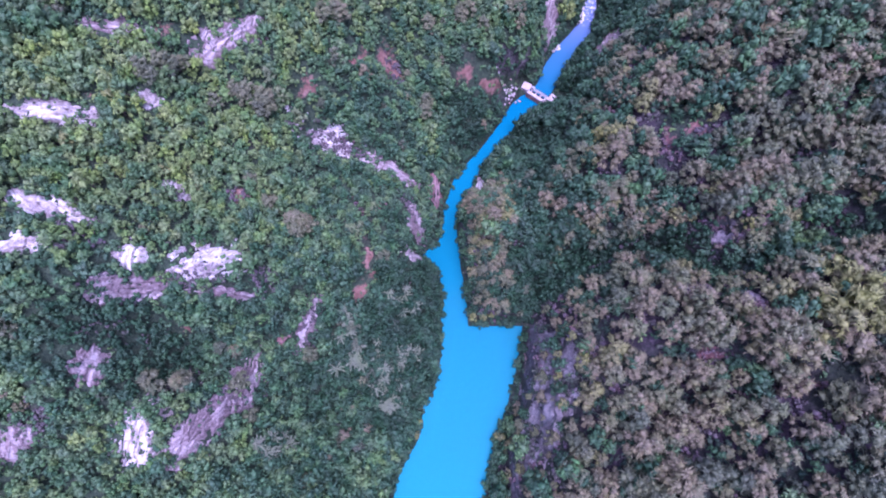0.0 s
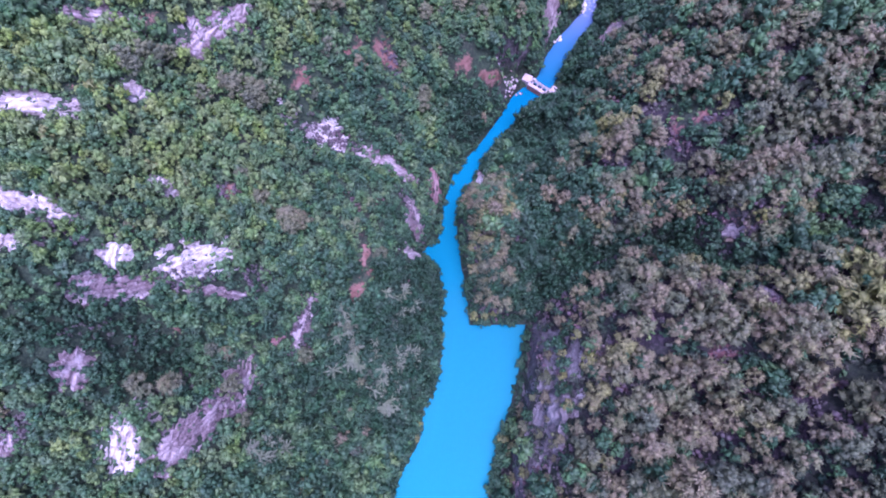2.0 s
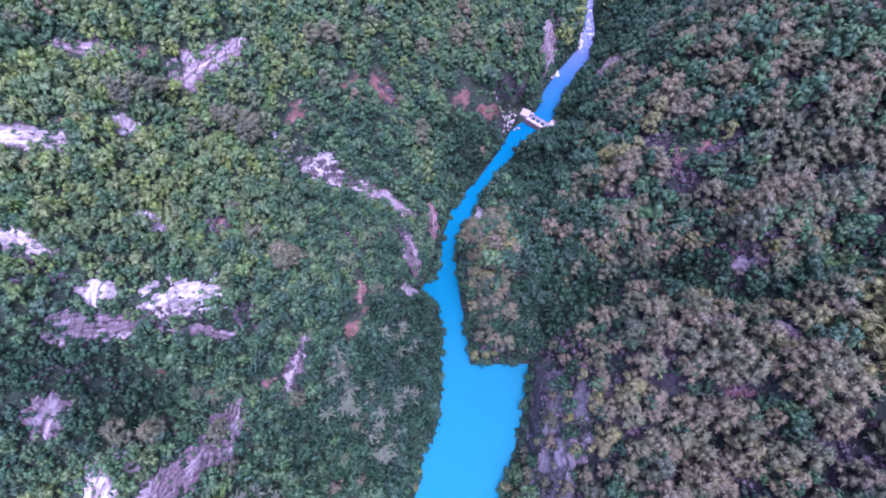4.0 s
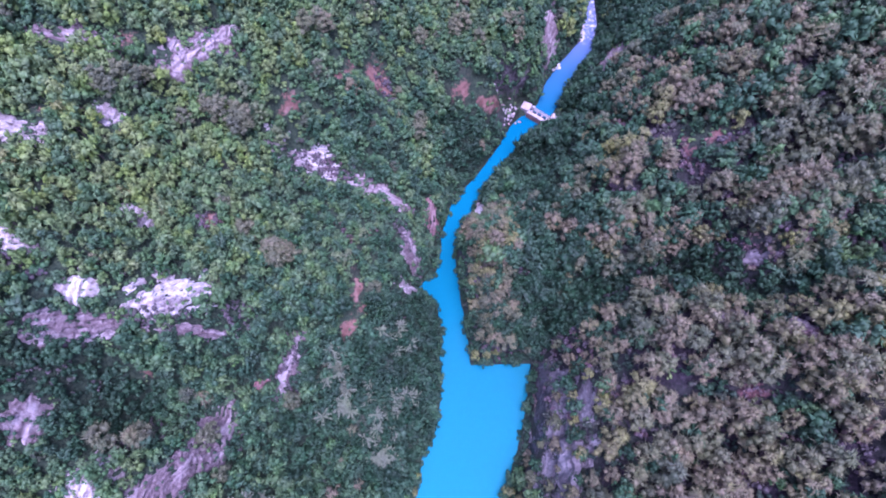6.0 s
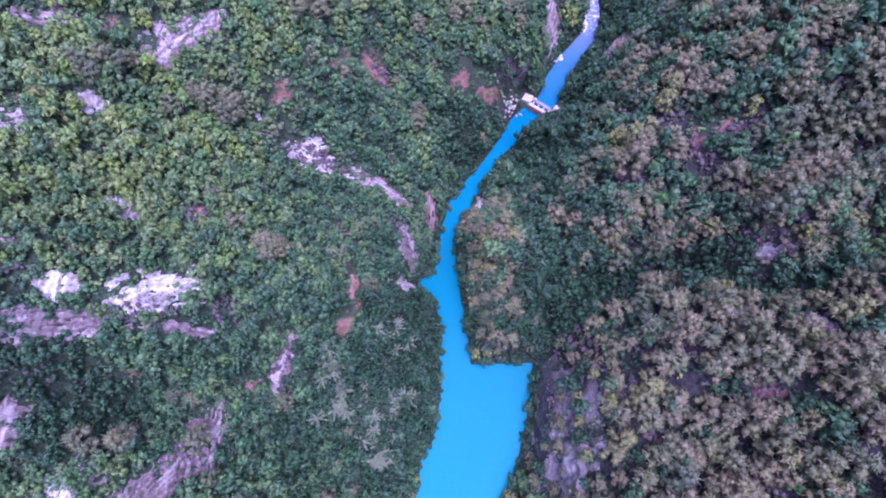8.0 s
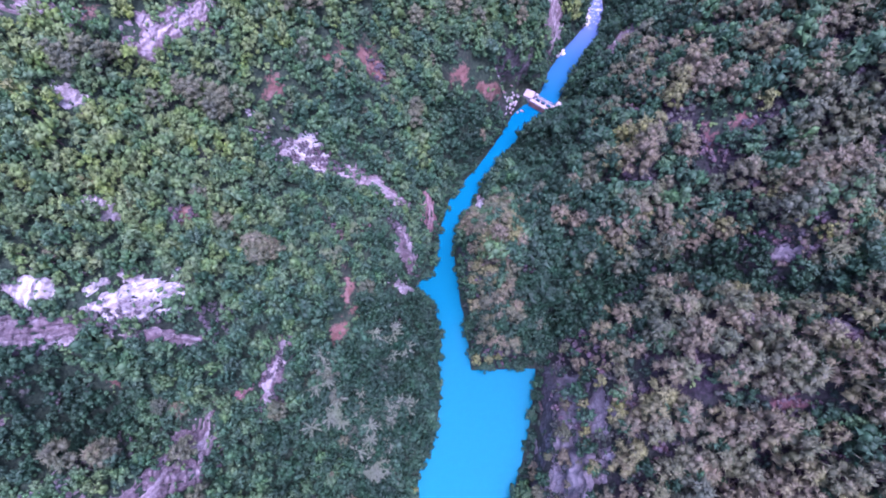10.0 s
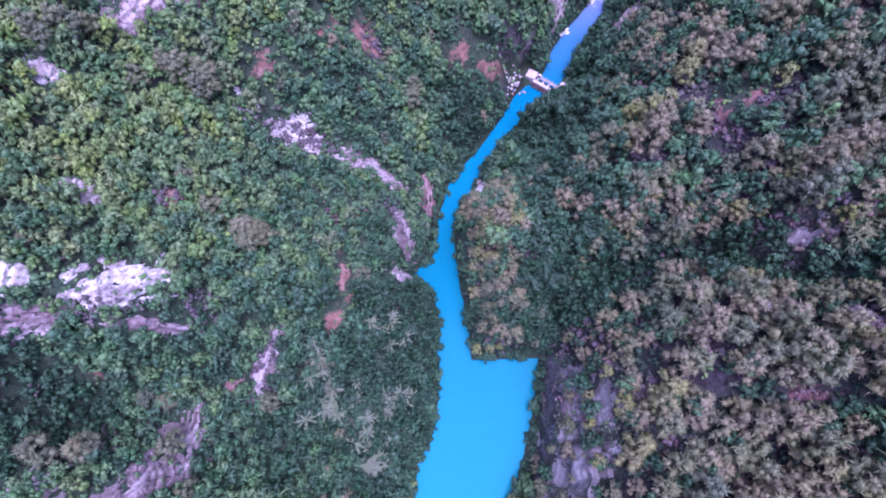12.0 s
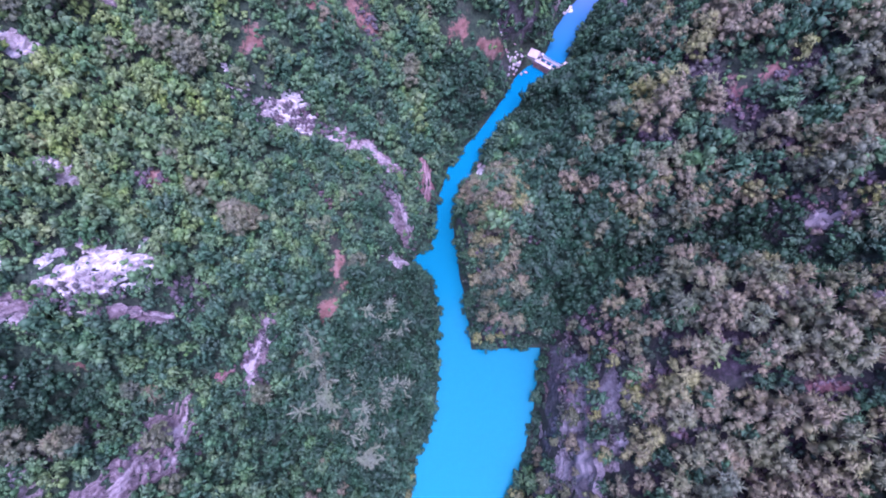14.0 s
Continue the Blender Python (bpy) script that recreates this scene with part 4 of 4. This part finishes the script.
wood("scrub", SHRUB_FORMS, x, y, z - 0.1, g.uniform(0.8, 2.1, len(x)), g.uniform(0.8, 1.3, len(x)), shrub_leaves, g, "low dark scrub in dull green and mauve under the pines", "scrub", np.clip(0.30 + 0.8 * grain(x, y, 7, 97) + g.uniform(-0.12, 0.12, len(x)), 0, 0.84))

# dry scrub in its patches
x, y, z, d, g = scatter(-110, 110, -30, 125, 1.25, 31)
deep, shade = dry_shade(x, y)
keep = (deep > 0.06) & (d > 0.8) & (g.random(len(x)) < 0.3 + deep)
x, y, z, shade = x[keep], y[keep], z[keep], shade[keep]
wood("dry_scrub", SHRUB_FORMS, x, y, z + 0.2, g.uniform(0.6, 1.5, len(x)), g.uniform(0.8, 1.6, len(x)), shrub_leaves, g, "dry lilac, mauve and brown scrub in patches", "scrub", shade + g.uniform(-0.07, 0.07, len(x)))

# bushes that hold on where the slope is steepest
x, y, z, d, g = scatter(-110, 110, -44, 180, 1.7, 30)
_, _, left, right = bank_sides(x, y)
slope = slope_of(x, y)
keep = in_gorge(x, y, z) & (d > 1.2) & clear_of(x, y, 0.15, 0.2) & (g.random(len(x)) < np.clip((slope - 1.25) / 1.3, 0, 0.85)) & ~(right & (y < 30) & (d < 20))
x, y, z = x[keep], y[keep], z[keep]
wood("oak_scrub", SHRUB_FORMS, x, y, z - 0.2, g.uniform(0.9, 1.9, len(x)), g.uniform(1.0, 1.8, len(x)), leaves_broad_far, g, "dark green bushes holding on to the steepest slopes", "scrub", tone_of(x, y, OAK_TONE_AND_SHADE, g, 0.25, 0.22))

# bushes that have taken hold on the outcrops and slips
x, y, z, d, g = scatter(-112, 105, -30, 145, 1.5, 26)
keep = ~clear_of(x, y, 0.1) & (d > 0.5) & (g.random(len(x)) < np.where(x > 30, 0.6, 0.5)) & (grain(x, y, 2.6, 95) > -0.1)
x, y, z = x[keep], y[keep], z[keep]
wood("rock_scrub", SHRUB_FORMS, x, y, z + 0.2, g.uniform(0.45, 1.15, len(x)), g.uniform(0.8, 1.3, len(x)), leaves_broad_far, g, "small green bushes growing on bare rock and soil", "scrub", g.uniform(0.2, 0.7, len(x)))

# understorey between the oaks
x, y, z, d, g = scatter(-120, 60, -46, 190, 3.1, 28)
_, _, left, right = bank_sides(x, y)
keep = in_gorge(x, y, z) & left & (d > 0.6) & clear_of(x, y, 0.25, 0.0)
x, y, z = x[keep], y[keep], z[keep]
wood("oak_scrub", SHRUB_FORMS, x, y, z - 0.2, g.uniform(1.2, 1.9, len(x)), g.uniform(0.8, 1.2, len(x)), leaves_broad_far, g, "young green oak growth between the trees", "scrub", tone_of(x, y, OAK_TONE_AND_SHADE, g, 0.42, 0.2))

# young growth that closes in round the outcrops
x, y, z, d, g = scatter(-112, 0, -30, 125, 1.8, 33)
keep = in_gorge(x, y, z) & (d > 0.8) & ~clear_of(x, y, 0.1, 2.2) & clear_of(x, y, 0.16, 0.0) & (g.random(len(x)) < 0.85)
x, y, z = x[keep], y[keep], z[keep]
wood("oak_scrub", SHRUB_FORMS, x, y, z - 0.1, g.uniform(0.8, 1.7, len(x)), g.uniform(0.8, 1.5, len(x)), leaves_broad_far, g, "green bushes closing in round the bare rock", "scrub", tone_of(x, y, OAK_TONE_AND_SHADE, g, 0.45, 0.3))

# clumps of olive-brown pines on the left slope: ends of each clump and its half width
x, y, tone = [], [], []
for ax, ay, bx, by, w, n, shade in LEFT_PINES:
    s, v = g.random(n), g.normal(0, 0.5, n) * w
    far = math.hypot(bx - ax, by - ay)
    x += list(ax + (bx - ax) * s - (by - ay) / far * v)
    y += list(ay + (by - ay) * s + (bx - ax) / far * v)
    tone += list(shade + g.uniform(-0.1, 0.1, n))
x, y = np.array(x), np.array(y)
z, _ = land(x, y)
tone = np.array(tone)
for pale, forms, mat, label in ((tone < 1, [f[0] for f in PINE_FORMS], needles_far, "olive-brown pines in clumps among the oaks"), (tone > 1, STAR_FORMS, needles_pale, "pale grey-green pines scattered among the oaks")):
    n = int(pale.sum())
    wood("pine_wood", forms, x[pale], y[pale], z[pale] + 2.6, g.uniform(2.1, 3.2, n), g.uniform(0.8, 1.1, n), mat, g, label, "woodland", tone[pale] % 1)

# dense round bushes overhanging the water
x, y, z, d, g = scatter(-60, 120, -44, 210, 2.3, 24)
gorge = ((y > 25) & (y < 96)) | ((x > 10) & (y < 30))
keep = (d > np.where(gorge, -0.9, 0.0)) & (d < 3.8) & (clear_of(x, y, 0.3) | (gorge & (d < 1.6)))
x, y, z, d = x[keep], y[keep], np.where((x > 10) & (y < 28), np.minimum(z, 2.0), z)[keep], d[keep]
wood("bank_bushes", [f[0] for f in BROAD_FORMS], x, y, np.maximum(z - 0.6, -0.2), g.uniform(1.1, 2.4, len(x)), g.uniform(0.8, 1.2, len(x)), leaves_broad_far, g, "dark green rounded bushes hanging over the water's edge", "bushes", g.uniform(0.0, 0.3, len(x)))

# woods that run on beyond the gorge
x, y, z, d, g = scatter(-240, 240, -150, 360, 13, 25)
keep = (d > 1) & ~in_gorge(x, y, z, -2.0)
x, y, z = x[keep], y[keep], z[keep]
wood("far_woods", FAR_FORMS, x, y, z, g.uniform(5.6, 9.0, len(x)), g.uniform(0.8, 1.2, len(x)), leaves_broad_far, g, "green woods running on over the hills", "woodland")

# trees that stand out by their colour
crown, trunk = BROAD_FORMS[0]
for name, mat, label, places in (
    ("oak_tree", leaves_yellow, "yellow-green oak standing out from darker trees", [(-69.1, 56.5, 2.0), (-85.1, 74.0, 2.6), (-93.3, 61.3, 2.4), (-76.5, 60.0, 1.8), (84.5, 15.7, 2.4), (77.2, 77.6, 2.4), (20.6, -14.3, 2.6), (11.5, 28.6, 2.3), (15.0, 28.8, 2.1), (18.2, 29.2, 1.8), (-9.5, -14.0, 1.6), (-8.5, -9.0, 1.5)]),
    ("oak_tree", leaves_broad, "great round dark oak hanging over the upper river", [(54.0, 158.0, 3.6), (57.5, 164.5, 3.8), (50.0, 156.5, 3.0), (61.0, 172.5, 3.4), (72.5, 168.0, 3.0), (74.0, 176.0, 3.4)]),
    ("dry_tree", leaves_pale, "pale grey-brown half-bare tree", [(11.2, 53.5, 2.2), (-30.3, 53.7, 2.8), (-28.0, 56.0, 2.0), (-46.5, 87.0, 3.0), (-50.5, 90.5, 2.6), (-53.0, 94.0, 2.4), (12.0, 42.0, 1.8), (-24.0, 63.0, 2.2), (-55.5, 61.0, 2.4)]),
):
    first = None
    for k, (px, py, s) in enumerate(places):
        pz, _ = land(np.array([px]), np.array([py]))
        m = Matrix.LocRotScale((px, py, float(pz[0])), Euler((0, 0, k * 1.3)), (s, s, s * 1.25))
        if first is None:
            root = new(name)
            part("trunk", mesh_of("trunk", *trunk, bark), root, "brown bark trunk with limbs")
            part("crown", mesh_of("crown", *crown, mat), root)
            first = tagged(root, label, "tree", "single trees")
            first.matrix_basis = m
        else:
            copy_thing(first, Matrix.Identity(4)).matrix_basis = m
    first.children[1].color = (0.5, 0.5, 0.5, 1)


# ---- cliff above the pool ----
def cliff(name, path, heights, batter, material, label, seed):
    """A fluted rock wall along a line in plan, leaning back as it rises."""
    path = np.array(path, float)
    leg = np.concatenate([[0], np.cumsum(np.hypot(*np.diff(path, axis=0).T))])
    n, k = int(leg[-1] / 0.55), 46
    s = np.linspace(0, leg[-1], n)
    px, py = np.interp(s, leg, path[:, 0]), np.interp(s, leg, path[:, 1])
    hh = np.interp(s, leg, heights)
    tx, ty = np.gradient(px, s), np.gradient(py, s)
    tx, ty = np.convolve(np.pad(tx, 4, "edge"), np.ones(9) / 9, "valid"), np.convolve(np.pad(ty, 4, "edge"), np.ones(9) / 9, "valid")
    nx, ny = ty / np.hypot(tx, ty), -tx / np.hypot(tx, ty)
    v = np.linspace(0, 1, k)
    S, V = np.meshgrid(s, v)
    Z = V * (hh + 2.5 * grain(s, s * 0, 6.0, seed + 4) + 1.2 * grain(s, s * 0, 1.8, seed + 5))
    back = batter * V ** 0.8 + 0.9 * grain(S, Z, 7.0, seed) * (0.4 + V) + 1.0 * grain(S, Z * 0.25, 2.4, seed + 1) + 0.45 * grain(S, Z * 0.5, 0.9, seed + 2)
    back = back + 0.4 * np.floor(V * 4 + 0.8 * grain(S, Z, 5.0, seed + 3)) * 0.6
    back = np.where(V > 0.999, back + 1.6, back)
    X, Y = px + nx * back, py + ny * back
    i = np.arange(n * k).reshape(k, n)
    q = np.stack([i[:-1, :-1], i[:-1, 1:], i[1:, 1:], i[1:, :-1]], -1).reshape(-1, 4)
    ob = new(name, mesh_of(name, np.stack([X, Y, Z - 0.5], -1).reshape(-1, 3), q, material, False, (0.42 + 0.4 * grain(S, Z * 0.3, 1.6, seed + 6) + 0.3 * grain(S, Z, 5.0, seed + 7)).ravel()))
    tagged(ob, label, "cliff")
    g = np.random.default_rng(seed)
    on = g.integers(0, X.size, int(leg[-1] * 1.9))
    on = on[grain(S.ravel()[on], Z.ravel()[on], 4.0, seed + 9) > -0.35]
    wood("cliff_scrub", SHRUB_FORMS, X.ravel()[on], Y.ravel()[on], Z.ravel()[on] - 0.8, g.uniform(0.5, 1.3, len(on)), g.uniform(0.7, 1.1, len(on)), shrub_leaves, g, "dull green scrub clinging to the cliff's ledges", "scrub", g.uniform(0.1, 0.62, len(on)))


cliff("cliff", [(21.5, -48), (22.6, -34), (23.2, -18), (26.6, -4), (29.0, 8.5), (31.5, 21), (32.6, 27), (35.5, 32)], [30, 33, 36, 37, 36, 32, 22, 9], 8.0, rock_grey, "sheer mauve-grey limestone cliff above the turquoise pool", 200)
cliff("cliff", [(12.2, 29.5), (10.4, 38.5), (8.8, 50), (7.4, 64), (8.9, 73), (12.2, 80)], [7, 11, 15, 17, 15, 9], 3.0, rock_grey, "fluted pinkish limestone cliff dropping into the river", 230)


# ---- the small concrete weir and footbridge ----
def weir():
    """Concrete weir with a walkway between two platforms. Local x runs along the deck, y upstream."""
    root = new("weir_bridge")
    part("platform", block("platform", (4.2, 3.8, 3.2), concrete, 0.08, 0.04, 2), root, "pale concrete platform", pose(-7.2, 1.0, 0.0, 0, 0, 8))
    part("platform", block("platform", (3.0, 4.4, 3.6), concrete, 0.08, 0.04, 5), root, "pinkish concrete platform", pose(6.7, 2.2, 0.0, 0, 0, -6))
    part("deck", block("deck", (10.8, 1.7, 0.45), concrete, 0.06, 0.04, 3), root, "pale concrete walkway", pose(0, -0.8, 2.2))
    part("weir_wall", block("weir_wall", (10.6, 0.8, 2.3), stained, 0.05, 0.05, 4), root, "water-stained concrete wall", pose(0, -1.3, -0.3))
    part("parapet", block("parapet", (10.8, 0.28, 0.55), concrete, 0.04, 0.03, 6), root, "", pose(0, -1.6, 2.6))
    part("beam", block("beam", (10.4, 0.7, 0.5), concrete, 0.05, 0.03, 7), root, "slim pale concrete beam", pose(0, 1.9, 2.2))
    pier = block("pier", (0.6, 3.0, 2.3), concrete, 0.05, 0.05, 8)
    for k in range(4):
        part("pier", pier, root, "", pose(-3.9 + 2.6 * k, 0.4, -0.1))
    # dark panels added between the piers, standing in for shaded slots
    panel = block("sluice_gate", (1.9, 0.14, 2.1), dark_fill, 0.02)
    for k in range(3):
        part("sluice_gate", panel, root, "dark panel added for the shaded slots of the weir", pose(-2.6 + 2.6 * k, 1.0, 0.0))
    post = bar("rail_post", (0, 0, 0), (0, 0, 1.1), 0.06, grey_paint)
    for k in range(9):
        part("rail_post", post, root, "", pose(-4.8 + 1.2 * k, 1.9, 2.7))
    part("handrail", bar("handrail", (-5.0, 1.9, 3.8), (5.0, 1.9, 3.8), 0.07, grey_paint), root, "grey steel handrail")
    part("handrail", bar("handrail", (-5.0, 1.9, 3.3), (5.0, 1.9, 3.3), 0.05, grey_paint), root, "grey steel handrail")
    part("winch_box", block("winch_box", (1.1, 0.9, 1.3), grey_paint, 0.05), root, "grey winch box", pose(-3.8, 1.9, 2.7))
    # dark block put in for the shade inside the abutment's opening
    part("opening", block("opening", (2.0, 0.5, 1.6), dark_fill, 0.03), root, "dark block standing for the shaded opening in the rusty abutment", pose(6.4, -1.5, 0.2))
    part("abutment", block("abutment", (2.8, 1.6, 2.4), stained, 0.08, 0.08, 11), root, "rust-stained concrete abutment", pose(5.9, -0.9, -0.1))
    root.matrix_basis = pose(40.3, 123.8, 0.4, 0, 0, -36.0) @ Matrix.Diagonal((0.86, 0.9, 1.0, 1.0))
    return tagged(root, "small pale concrete weir with a walkway across the river", "bridge")


weir()


# ---- loose boulders ----
def boulder_mesh(seed, material):
    v, f = ball(2)
    g = np.random.default_rng(seed)
    w = np.array([g.normal(size=3) for _ in range(7)])
    w /= np.linalg.norm(w, axis=1, keepdims=True)
    for n in w:
        dot = v @ n
        v = v - np.outer(np.maximum(dot - g.uniform(0.45, 0.8), 0), n)
    v = v * np.array([1, g.uniform(0.7, 1.0), g.uniform(0.55, 0.8)])
    return mesh_of("boulder", v, f, material, False, 0.55 + 0.4 * g.random(len(v)))


boulders = [boulder_mesh(k, m) for k, m in enumerate((rock_mauve, rock_grey, rock_red, rock_mauve, rock_white, rock_white))]
g = np.random.default_rng(5)
for (cx, cy, sx, sy, n, small, big) in ((26.0, 123.4, 4.6, 3.8, 64, 0.4, 1.0), (60.0, 163.0, 2.6, 2.0, 12, 0.5, 1.2), (63.0, 170.5, 1.3, 5.5, 26, 0.5, 1.3), (50.6, 149.0, 2.0, 1.4, 8, 0.5, 1.3), (71.5, 172.0, 1.2, 3.0, 6, 0.5, 1.0)):
    for _ in range(n):
        px, py = cx + g.normal() * sx * 0.55, cy + g.normal() * sy * 0.55
        pz, _ = land(np.array([px]), np.array([py]))
        s = g.uniform(small, big)
        ob = new("boulder", boulders[int(g.integers(0, 4) if cy < 140 else g.integers(3, 6))])
        ob.matrix_basis = Matrix.LocRotScale((px, py, max(float(pz[0]), -0.3) + 0.2 * s), Euler((g.uniform(-0.3, 0.3), g.uniform(-0.3, 0.3), g.uniform(0, 6.3))), (s, s, s))
        tagged(ob, "pale angular limestone boulder by the water", "boulder", "boulders by the river")
